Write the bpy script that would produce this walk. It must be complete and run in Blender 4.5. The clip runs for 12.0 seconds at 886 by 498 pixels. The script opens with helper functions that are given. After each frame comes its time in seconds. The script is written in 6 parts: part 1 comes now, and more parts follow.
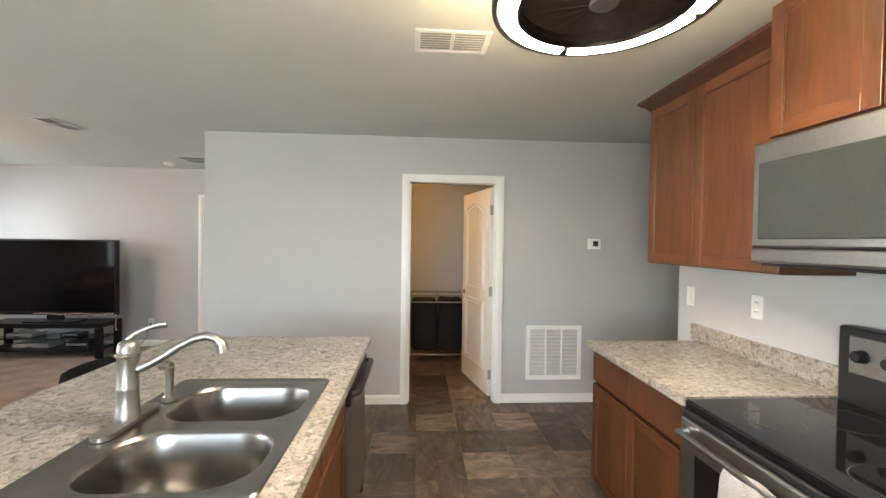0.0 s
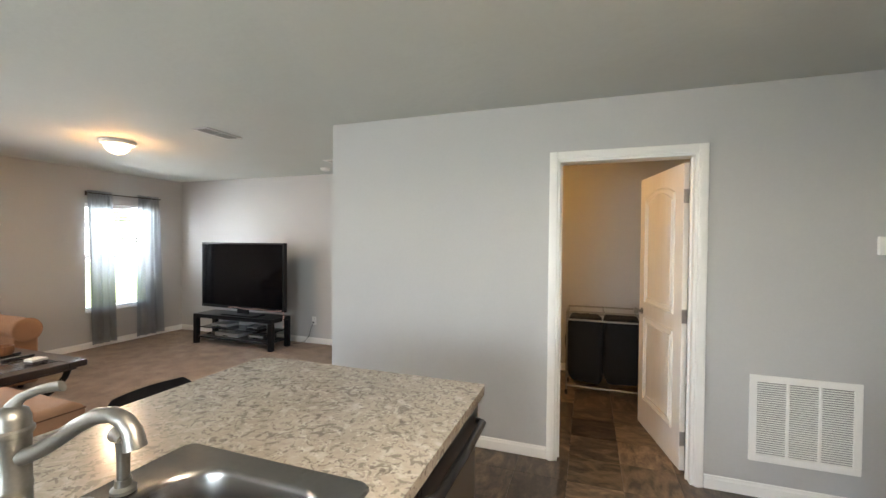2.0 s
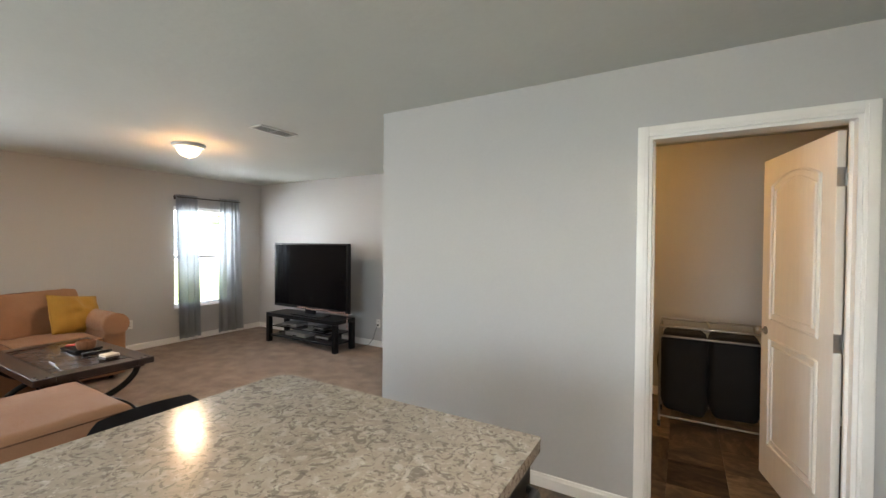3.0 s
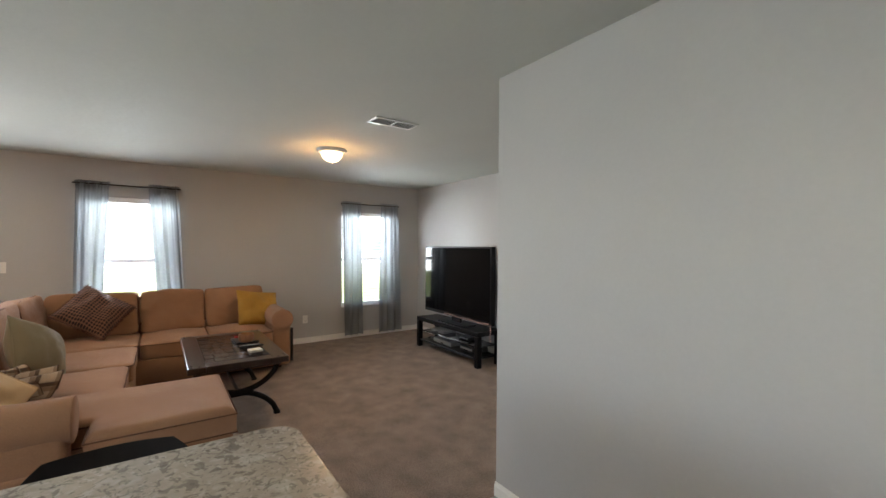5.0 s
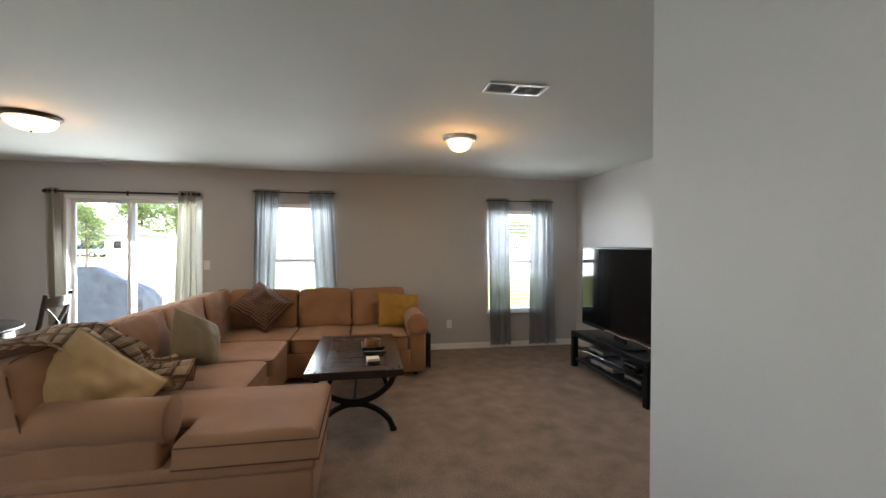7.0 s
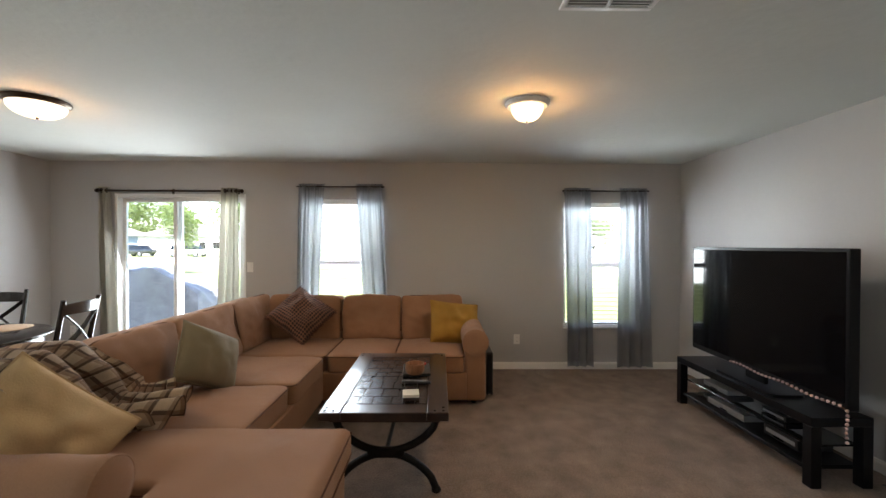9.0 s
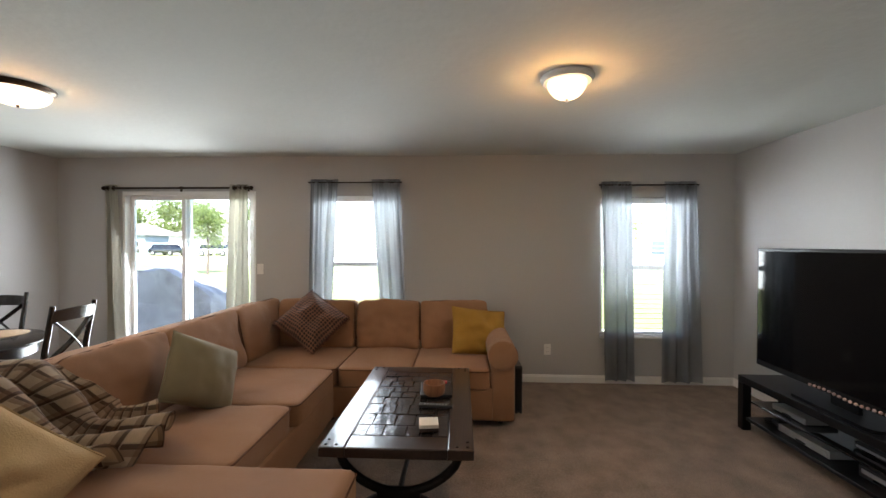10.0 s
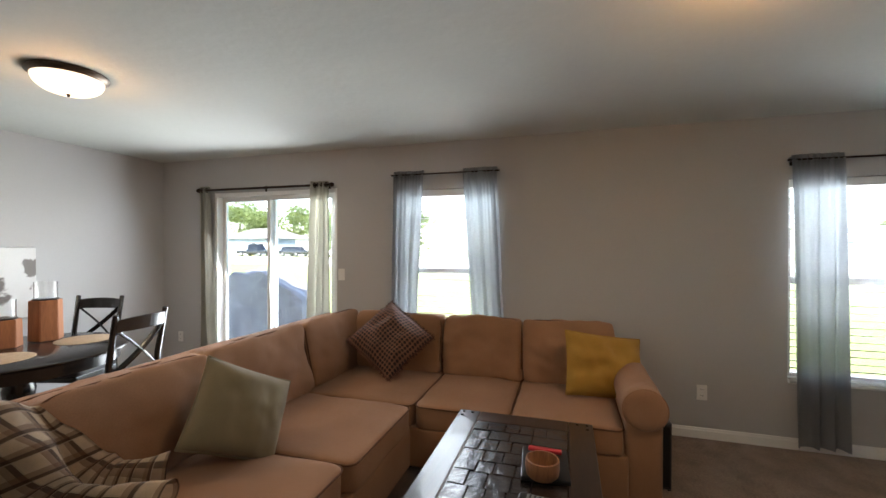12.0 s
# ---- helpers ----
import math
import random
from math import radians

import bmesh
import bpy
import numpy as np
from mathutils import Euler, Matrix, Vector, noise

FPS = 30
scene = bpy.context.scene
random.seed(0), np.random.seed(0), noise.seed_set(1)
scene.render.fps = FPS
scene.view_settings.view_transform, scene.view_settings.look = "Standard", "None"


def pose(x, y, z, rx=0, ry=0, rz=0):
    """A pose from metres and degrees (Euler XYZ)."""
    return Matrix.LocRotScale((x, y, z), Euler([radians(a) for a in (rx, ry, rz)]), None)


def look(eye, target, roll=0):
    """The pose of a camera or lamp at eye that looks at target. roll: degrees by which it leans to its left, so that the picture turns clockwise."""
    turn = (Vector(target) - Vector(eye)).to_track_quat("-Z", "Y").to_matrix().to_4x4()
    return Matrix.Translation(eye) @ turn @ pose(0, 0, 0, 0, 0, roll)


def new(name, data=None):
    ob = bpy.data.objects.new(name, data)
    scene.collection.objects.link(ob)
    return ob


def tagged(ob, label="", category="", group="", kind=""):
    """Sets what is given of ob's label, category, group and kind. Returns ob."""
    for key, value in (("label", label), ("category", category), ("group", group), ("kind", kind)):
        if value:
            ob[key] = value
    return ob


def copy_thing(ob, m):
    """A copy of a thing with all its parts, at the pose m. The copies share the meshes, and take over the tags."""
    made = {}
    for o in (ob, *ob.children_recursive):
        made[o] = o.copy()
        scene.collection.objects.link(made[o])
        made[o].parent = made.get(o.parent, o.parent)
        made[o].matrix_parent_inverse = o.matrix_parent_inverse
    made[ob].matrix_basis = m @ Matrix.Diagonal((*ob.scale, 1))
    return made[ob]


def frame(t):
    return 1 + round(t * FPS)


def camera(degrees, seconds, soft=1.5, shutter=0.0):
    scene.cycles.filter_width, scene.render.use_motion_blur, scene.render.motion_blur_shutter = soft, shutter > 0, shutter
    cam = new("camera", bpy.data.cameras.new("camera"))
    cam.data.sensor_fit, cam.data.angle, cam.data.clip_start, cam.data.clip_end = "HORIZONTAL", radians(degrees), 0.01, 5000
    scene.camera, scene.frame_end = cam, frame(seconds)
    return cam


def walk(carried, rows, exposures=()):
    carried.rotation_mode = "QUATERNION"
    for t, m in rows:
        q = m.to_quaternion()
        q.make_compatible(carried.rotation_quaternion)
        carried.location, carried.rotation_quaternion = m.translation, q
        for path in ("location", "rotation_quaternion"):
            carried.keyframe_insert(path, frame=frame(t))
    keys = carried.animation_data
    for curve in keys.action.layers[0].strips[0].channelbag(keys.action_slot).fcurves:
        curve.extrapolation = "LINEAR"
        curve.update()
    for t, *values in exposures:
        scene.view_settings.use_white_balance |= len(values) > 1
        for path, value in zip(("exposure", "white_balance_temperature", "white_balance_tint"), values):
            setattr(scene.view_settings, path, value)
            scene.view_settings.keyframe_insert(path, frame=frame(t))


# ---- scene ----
cam = camera(94.4, 12.0)
PATH = [
    (0, (-0.079, 0.291, 1.497), (0.048, 2.286, 1.459), 0.8),
    (0.5, (-0.040, 0.503, 1.496), (-0.123, 2.501, 1.457), 0.7),
    (1, (-0.016, 0.731, 1.497), (-0.310, 2.709, 1.458), 0.65),
    (1.5, (0.018, 0.944, 1.495), (-0.459, 2.886, 1.459), 0.6),
    (2, (0.034, 1.156, 1.491), (-0.632, 3.042, 1.456), 0.5),
    (2.5, (0.018, 1.377, 1.484), (-0.817, 3.194, 1.448), 0.45),
    (3, (-0.004, 1.597, 1.479), (-1.012, 3.325, 1.448), 0.45),
    (5, (-0.164, 2.419, 1.468), (-1.810, 3.555, 1.450), 0.4),
    (5.5, (-0.247, 2.608, 1.465), (-2.029, 3.532, 1.448), 0.35),
    (6, (-0.360, 2.792, 1.465), (-2.233, 3.505, 1.449), 0.35),
    (6.5, (-0.495, 2.930, 1.466), (-2.424, 3.458, 1.450), 0.35),
    (7, (-0.656, 3.048, 1.464), (-2.622, 3.413, 1.447), 0.3),
    (9, (-1.480, 3.272, 1.463), (-3.479, 3.291, 1.446), 0.2),
    (9.5, (-1.673, 3.268, 1.471), (-3.673, 3.236, 1.452), 0.2),
    (10, (-1.889, 3.265, 1.475), (-3.887, 3.177, 1.454), 0.2),
    (10.5, (-2.118, 3.249, 1.476), (-4.111, 3.087, 1.454), 0.2),
    (11, (-2.348, 3.212, 1.477), (-4.330, 2.944, 1.458), 0.15),
    (11.5, (-2.548, 3.200, 1.481), (-4.505, 2.788, 1.464), 0.1),
    (12, (-2.720, 3.194, 1.483), (-4.634, 2.615, 1.469), 0.1),
]
walk(cam, [(t, look(eye, target, roll)) for t, eye, target, roll in PATH], exposures=[(0, 3.76), (3, 3.52), (5.5, 3.02), (7, 2.88), (9.5, 2.86), (12, 2.71)])

# ---- light ----
SUN_DIR = Vector((0.55, 0.35, 0.75)).normalized()     # towards the sun, high over the back of the house
world = bpy.data.worlds.new("sky")
scene.world = world
world.use_nodes = True
wn = world.node_tree.nodes
sky = wn.new("ShaderNodeTexSky")
sky.sky_type, sky.sun_disc = "NISHITA", False
sky.sun_elevation = math.asin(SUN_DIR.z)
sky.sun_rotation = math.atan2(SUN_DIR.x, SUN_DIR.y)
world.node_tree.links.new(sky.outputs[0], wn["Background"].inputs[0])
wn["Background"].inputs[1].default_value = 0.15


def lamp(name, kind, energy, color, where, target=None, **more):
    d = bpy.data.lights.new(name, kind)
    d.energy, d.color = energy, color
    for key, value in more.items():
        if key == "size":
            d.size = value
        elif key == "size_y":
            d.shape, d.size_y = "RECTANGLE", value
        elif key == "angle":
            d.angle = radians(value)
        elif key == "radius":
            d.shadow_soft_size = value
        elif key == "spread":
            d.spread = radians(value)
    ob = new(name, d)
    ob.matrix_world = look(where, target) if target else pose(*where)
    return ob


lamp("sun", "SUN", 5.0, (1, 0.95, 0.87), SUN_DIR * 30, (0, 0, 0), angle=0.5)
SKY = (0.90, 0.95, 1.0)
lamp("slider_daylight", "AREA", 16, SKY, (-6.53, 0.23, 1.05), (-4.5, 0.45, 0.40), size=1.45, size_y=1.9)
lamp("window_daylight", "AREA", 11, SKY, (-6.53, 2.13, 1.25), (-4.5, 2.13, 0.80), size=0.85, size_y=1.4)
lamp("window_daylight", "AREA", 12, SKY, (-6.53, 5.21, 1.47), (-4.5, 5.21, 1.05), size=0.82, size_y=0.95)
lamp("south_window_daylight", "AREA", 2.9, (0.85, 0.93, 1.0), (-0.95, -1.31, 1.35), (-0.95, 1.0, 1.0), size=1.45, size_y=1.25, spread=110)
WARM = (1.0, 0.50, 0.16)

# ---- materials ----
def bsdf(name, base, rough=0.5, metal=0.0, var=0.1, scale=6.0, fine=90.0, bump=0.0, bscale=200.0, stretch=(1, 1, 1), tint=None, sheen=0.0, coat=0.0, spread=0.0):
    """A surface with patches at one size, grain at another, relief, and some difference from piece to piece (spread)."""
    m = bpy.data.materials.new(name)
    m.use_nodes = True
    n, link = m.node_tree.nodes, m.node_tree.links.new
    p = n["Principled BSDF"]
    p.inputs["Roughness"].default_value, p.inputs["Metallic"].default_value = rough, metal
    p.inputs["Sheen Weight"].default_value, p.inputs["Coat Weight"].default_value = sheen, coat
    p.inputs["Coat Roughness"].default_value = 0.08
    where = n.new("ShaderNodeTexCoord")
    size = n.new("ShaderNodeMapping")
    size.inputs["Scale"].default_value = stretch
    link(where.outputs["Object"], size.inputs["Vector"])
    big, small = n.new("ShaderNodeTexNoise"), n.new("ShaderNodeTexNoise")
    big.inputs["Scale"].default_value, big.inputs["Detail"].default_value = scale, 4
    small.inputs["Scale"].default_value, small.inputs["Detail"].default_value = fine, 3
    for t in (big, small):
        link(size.outputs[0], t.inputs["Vector"])
    both = n.new("ShaderNodeMix")
    both.inputs[0].default_value = 0.4
    link(big.outputs[0], both.inputs[2])
    link(small.outputs[0], both.inputs[3])
    ramp = n.new("ShaderNodeValToRGB")
    other = tint or tuple(c * (1 - 2.5 * var) for c in base)
    ramp.color_ramp.elements[0].position, ramp.color_ramp.elements[1].position = 0.3, 0.7
    ramp.color_ramp.elements[0].color = (*[max(0, c) for c in other], 1)
    ramp.color_ramp.elements[1].color = (*[min(1, c * (1 + 0.4 * var)) for c in base], 1)
    link(both.outputs[0], ramp.inputs[0])
    out = ramp.outputs[0]
    if spread:
        info, hsv, rng = n.new("ShaderNodeObjectInfo"), n.new("ShaderNodeHueSaturation"), n.new("ShaderNodeMapRange")
        rng.inputs[3].default_value, rng.inputs[4].default_value = 1 - spread, 1 + spread
        link(info.outputs["Random"], rng.inputs[0])
        link(rng.outputs[0], hsv.inputs["Value"])
        link(out, hsv.inputs["Color"])
        out = hsv.outputs[0]
    link(out, p.inputs["Base Color"])
    if bump:
        tex, b = n.new("ShaderNodeTexNoise"), n.new("ShaderNodeBump")
        tex.inputs["Scale"].default_value, tex.inputs["Detail"].default_value = bscale, 3
        link(size.outputs[0], tex.inputs["Vector"])
        b.inputs["Strength"].default_value, b.inputs["Distance"].default_value = bump, 0.01
        link(tex.outputs[0], b.inputs["Height"])
        link(b.outputs[0], p.inputs["Normal"])
    return m


def nodes_of(m):
    return m.node_tree.nodes, m.node_tree.links.new, m.node_tree.nodes["Principled BSDF"]


def emitter(name, color, strength):
    m = bsdf(name, (0.9, 0.88, 0.85), 0.4)
    p = nodes_of(m)[2]
    p.inputs["Emission Color"].default_value, p.inputs["Emission Strength"].default_value = (*color, 1), strength
    return m


def glass_mat(name, rough=0.0, color=(1, 1, 1)):
    m = bpy.data.materials.new(name)
    m.use_nodes = True
    n, link, p = nodes_of(m)
    p.inputs["Base Color"].default_value = (*color, 1)
    p.inputs["Roughness"].default_value, p.inputs["Transmission Weight"].default_value, p.inputs["IOR"].default_value = rough, 1.0, 1.45
    return m


def pane_mat(name, veil):
    """A thin pane: clear, with a faint mirror at a slant and a white veil that paints outdoor haze into the glass."""
    m = bpy.data.materials.new(name)
    m.use_nodes = True
    n, link = m.node_tree.nodes, m.node_tree.links.new
    clear, shine, mix, fres = n.new("ShaderNodeBsdfTransparent"), n.new("ShaderNodeBsdfGlossy"), n.new("ShaderNodeMixShader"), n.new("ShaderNodeFresnel")
    shine.inputs["Roughness"].default_value = 0.01
    fres.inputs[0].default_value = 1.25
    clear.inputs[0].default_value = (0.97, 0.98, 0.98, 1)
    # glare and haze put into the pane as a pale translucent share
    haze, haze_mix = n.new("ShaderNodeBsdfTranslucent"), n.new("ShaderNodeMixShader")
    haze.inputs[0].default_value, haze_mix.inputs[0].default_value = (0.92, 0.97, 1.0, 1), veil
    link(clear.outputs[0], haze_mix.inputs[1])
    link(haze.outputs[0], haze_mix.inputs[2])
    for a, b in ((fres.outputs[0], mix.inputs[0]), (haze_mix.outputs[0], mix.inputs[1]), (shine.outputs[0], mix.inputs[2]), (mix.outputs[0], n["Material Output"].inputs[0])):
        link(a, b)
    return m


def sheer(name, color, see, glow):
    """Thin cloth: part of the light passes straight, part glows through the weave."""
    m = bsdf(name, color, 0.9, var=0.12, scale=3, fine=300, stretch=(1, 1, 0.3), bump=0.15, bscale=500)
    n, link, p = nodes_of(m)
    clear, through_cloth, a, b = n.new("ShaderNodeBsdfTransparent"), n.new("ShaderNodeBsdfTranslucent"), n.new("ShaderNodeMixShader"), n.new("ShaderNodeMixShader")
    through_cloth.inputs[0].default_value = (*color, 1)
    a.inputs[0].default_value, b.inputs[0].default_value = glow, see
    link(p.outputs[0], a.inputs[1])
    link(through_cloth.outputs[0], a.inputs[2])
    link(a.outputs[0], b.inputs[1])
    link(clear.outputs[0], b.inputs[2])
    link(b.outputs[0], n["Material Output"].inputs[0])
    return m


def laminate(name):
    """Stone-look worktop: cream and tan clouds with grey-brown flecks and pale crystals."""
    m = bsdf(name, (0.355, 0.318, 0.275), 0.16, var=0.1, scale=5, fine=40, tint=(0.255, 0.222, 0.187))
    n, link, p = nodes_of(m)
    where = n["Mapping"].outputs[0]
    last = p.inputs["Base Color"].links[0].from_socket
    for scale, bend, lo, hi, color, power in ((12, 2.2, 0.53, 0.62, (0.43, 0.40, 0.358), 0.6), (19, 2.4, 0.54, 0.62, (0.150, 0.128, 0.110), 0.8), (50, 1.0, 0.58, 0.64, (0.115, 0.098, 0.084), 0.65), (42, 1.4, 0.61, 0.67, (0.52, 0.49, 0.445), 0.5)):
        tex, shift, ramp, mul, mix = n.new("ShaderNodeTexNoise"), n.new("ShaderNodeMapping"), n.new("ShaderNodeValToRGB"), n.new("ShaderNodeMath"), n.new("ShaderNodeMix")
        shift.inputs["Location"].default_value = (scale * 0.37, scale * 0.11, 0)
        link(where, shift.inputs["Vector"])
        link(shift.outputs[0], tex.inputs["Vector"])
        tex.inputs["Scale"].default_value, tex.inputs["Detail"].default_value, tex.inputs["Distortion"].default_value = scale, 6, bend
        ramp.color_ramp.elements[0].position, ramp.color_ramp.elements[1].position = lo, hi
        link(tex.outputs[0], ramp.inputs[0])
        mul.operation = "MULTIPLY"
        mul.inputs[1].default_value = power
        link(ramp.outputs[0], mul.inputs[0])
        mix.data_type = "RGBA"
        mix.inputs[7].default_value = (*color, 1)
        link(mul.outputs[0], mix.inputs[0])
        link(last, mix.inputs[6])
        last = mix.outputs[2]
    link(last, p.inputs["Base Color"])
    return m


def slate_tile(name, dark, mid, light, middle):
    """Printed slate: clouded streaks that run differently on every tile."""
    m = bsdf(name, mid, 0.30, bump=0.10, bscale=28)
    n, link, p = nodes_of(m)
    info, turn, add, way = n.new("ShaderNodeObjectInfo"), n.new("ShaderNodeMath"), n.new("ShaderNodeVectorMath"), n.new("ShaderNodeMapping")
    turn.operation = "MULTIPLY"
    turn.inputs[1].default_value = 40.0
    link(info.outputs["Random"], turn.inputs[0])
    link(n["Texture Coordinate"].outputs["Object"], add.inputs[0])
    link(turn.outputs[0], add.inputs[1])
    way.inputs["Rotation"].default_value = (0, 0, 0.7)
    way.inputs["Scale"].default_value = (1.0, 2.4, 1.0)
    link(add.outputs[0], way.inputs["Vector"])
    cloud, grain, both, ramp = n.new("ShaderNodeTexNoise"), n.new("ShaderNodeTexNoise"), n.new("ShaderNodeMix"), n.new("ShaderNodeValToRGB")
    cloud.inputs["Scale"].default_value, cloud.inputs["Detail"].default_value, cloud.inputs["Distortion"].default_value = 4.2, 7, 1.3
    grain.inputs["Scale"].default_value, grain.inputs["Detail"].default_value = 34, 5
    both.inputs[0].default_value = 0.25
    for t in (cloud, grain):
        link(way.outputs[0], t.inputs["Vector"])
    link(cloud.outputs[0], both.inputs[2])
    link(grain.outputs[0], both.inputs[3])
    ramp.color_ramp.elements[0].position, ramp.color_ramp.elements[1].position = 0.36, 0.68
    ramp.color_ramp.elements[0].color, ramp.color_ramp.elements[1].color = (*dark, 1), (*light, 1)
    ramp.color_ramp.elements.new(middle).color = (*mid, 1)
    link(both.outputs[0], ramp.inputs[0])
    hsv, rng = n.new("ShaderNodeHueSaturation"), n.new("ShaderNodeMapRange")
    rng.inputs[3].default_value, rng.inputs[4].default_value = 0.6, 1.45
    link(info.outputs["Random"], rng.inputs[0])
    link(rng.outputs[0], hsv.inputs["Value"])
    link(ramp.outputs[0], hsv.inputs["Color"])
    link(hsv.outputs[0], p.inputs["Base Color"])
    return m


def wood(name, dark, light, rough=0.35, axis=2, coat=0.0, scale=1.0):
    """Stained wood with grain along one axis."""
    stretch = [9 * scale, 9 * scale, 9 * scale]
    stretch[axis] = 1.2 * scale
    return bsdf(name, light, rough, var=0.2, scale=1.6, fine=9, stretch=tuple(stretch), tint=dark, bump=0.04, bscale=10, coat=coat)


def brick_stripes(name, a, b, c, count):
    """Plaid cloth: two sets of crossing bands with thin lines."""
    m = bsdf(name, a, 0.95, var=0.1, scale=20, fine=300, bump=0.35, bscale=420, sheen=0.3)
    n, link, p = nodes_of(m)
    uv, sep = n.new("ShaderNodeUVMap"), n.new("ShaderNodeSeparateXYZ")
    link(uv.outputs[0], sep.inputs[0])
    last = p.inputs["Base Color"].links[0].from_socket
    for axis in (0, 1):
        for freq, edge, color, power in ((count, 0.58, b, 0.58), (count, 0.80, c, 0.72), (count, 0.96, a, 0.7)):
            mul, fr, gt, sc, mix = n.new("ShaderNodeMath"), n.new("ShaderNodeMath"), n.new("ShaderNodeMath"), n.new("ShaderNodeMath"), n.new("ShaderNodeMix")
            mul.operation, fr.operation, gt.operation, sc.operation = "MULTIPLY", "FRACT", "GREATER_THAN", "MULTIPLY"
            mul.inputs[1].default_value, gt.inputs[1].default_value, sc.inputs[1].default_value = freq, edge, power
            link(sep.outputs[axis], mul.inputs[0])
            link(mul.outputs[0], fr.inputs[0])
            link(fr.outputs[0], gt.inputs[0])
            link(gt.outputs[0], sc.inputs[0])
            mix.data_type = "RGBA"
            mix.inputs[7].default_value = (*color, 1)
            link(sc.outputs[0], mix.inputs[0])
            link(last, mix.inputs[6])
            last = mix.outputs[2]
    link(last, p.inputs["Base Color"])
    return m


PAINT = bsdf("grey_wall_paint", (0.462, 0.461, 0.461), 0.55, var=0.02, scale=1.2, fine=60, bump=0.05, bscale=260)
CEILING = bsdf("textured_ceiling_paint", (0.595, 0.610, 0.572), 0.8, var=0.02, scale=2, fine=40, bump=0.26, bscale=15)
WHITE = bsdf("white_trim_paint", (0.80, 0.79, 0.77), 0.35, var=0.02, scale=4, fine=80)
DOORWHITE = bsdf("white_door_paint", (0.78, 0.75, 0.70), 0.4, var=0.03, scale=4, fine=30, stretch=(9, 9, 1), bump=0.06, bscale=14)
CARPET = bsdf("taupe_carpet", (0.300, 0.226, 0.177), 1.0, var=0.16, scale=5.5, fine=70, bump=1.0, bscale=95, sheen=0.1, tint=(0.128, 0.093, 0.072))
TILE = slate_tile("slate_look_vinyl", (0.034, 0.027, 0.022), (0.085, 0.060, 0.042), (0.19, 0.135, 0.088), 0.52)
TILE2 = slate_tile("tan_slate_look_vinyl", (0.050, 0.037, 0.028), (0.125, 0.088, 0.058), (0.27, 0.195, 0.128), 0.46)
GROUT = bsdf("dark_grout", (0.05, 0.042, 0.036), 0.7, var=0.1)
TOP = laminate("stone_look_laminate")
CHERRY = wood("cherry_stained_maple", (0.050, 0.0165, 0.0062), (0.132, 0.0455, 0.0145), 0.36, coat=0.12, scale=0.75)
CHERRY_RAIL = wood("cherry_stained_maple_rail", (0.050, 0.0165, 0.0062), (0.132, 0.0455, 0.0145), 0.36, axis=1, coat=0.12, scale=0.75)
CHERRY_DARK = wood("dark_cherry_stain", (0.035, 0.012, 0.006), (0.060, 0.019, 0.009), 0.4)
STEEL = bsdf("brushed_steel", (0.40, 0.395, 0.385), 0.3, 1.0, var=0.06, scale=3, fine=40, stretch=(1, 30, 30))
SINKSTEEL = bsdf("satin_sink_steel", (0.33, 0.318, 0.30), 0.25, 1.0, var=0.08, scale=4, fine=90)
NICKEL = bsdf("brushed_nickel", (0.33, 0.315, 0.29), 0.42, 1.0, var=0.08, scale=8, fine=140)
BLACKGLASS = bsdf("black_glass", (0.006, 0.006, 0.007), 0.05, var=0.1)
MWGLASS = bsdf("smoked_glass", (0.030, 0.034, 0.032), 0.14, var=0.1, coat=0.25)
BLACK = bsdf("black_plastic", (0.012, 0.012, 0.013), 0.35, var=0.15, scale=12)
BLACKGLOSS = bsdf("black_lacquer", (0.005, 0.005, 0.006), 0.35, var=0.15, scale=5)
BLACKCLOTH = bsdf("black_leatherette", (0.013, 0.013, 0.016), 0.5, var=0.2, scale=20, fine=200, bump=0.2, bscale=300)
NAVY = bsdf("black_nylon", (0.004, 0.004, 0.005), 0.85, var=0.2, scale=10, bump=0.2, bscale=300)
BRONZE = bsdf("oil_rubbed_bronze", (0.055, 0.038, 0.028), 0.35, 0.9, var=0.2, scale=10)
AGEDBRONZE = bsdf("aged_bronze_rim", (0.17, 0.125, 0.095), 0.35, 0.9, var=0.2, scale=10)
IRON = bsdf("black_iron", (0.016, 0.014, 0.013), 0.45, 0.7, var=0.25, scale=14, bump=0.2, bscale=60)
SOFA = bsdf("rust_tan_chenille", (0.340, 0.182, 0.099), 0.95, var=0.09, scale=3.5, fine=180, bump=0.35, bscale=420, sheen=0.12, tint=(0.255, 0.130, 0.068))
PIPING = bsdf("rust_piping_cord", (0.13, 0.056, 0.028), 0.9, var=0.1, fine=200, bump=0.3, bscale=500)
OLIVE = bsdf("sage_velvet", (0.195, 0.162, 0.094), 0.9, var=0.05, scale=5, fine=160, sheen=0.2, bump=0.2, bscale=300)
GOLD = bsdf("mustard_cotton", (0.40, 0.225, 0.035), 0.9, var=0.1, scale=5, fine=160, bump=0.2, bscale=300)
TANSTRIPE = bsdf("tan_ribbed_cotton", (0.56, 0.405, 0.22), 0.9, var=0.08, scale=5, fine=120, stretch=(1, 1, 1), bump=0.3, bscale=180, tint=(0.50, 0.345, 0.18))
PLAID = brick_stripes("brown_plaid_fleece", (0.74, 0.60, 0.44), (0.24, 0.125, 0.07), (0.050, 0.022, 0.012), 9.0)
DARKWOOD = wood("espresso_stained_wood", (0.014, 0.007, 0.005), (0.040, 0.020, 0.013), 0.28, axis=0, coat=0.3)
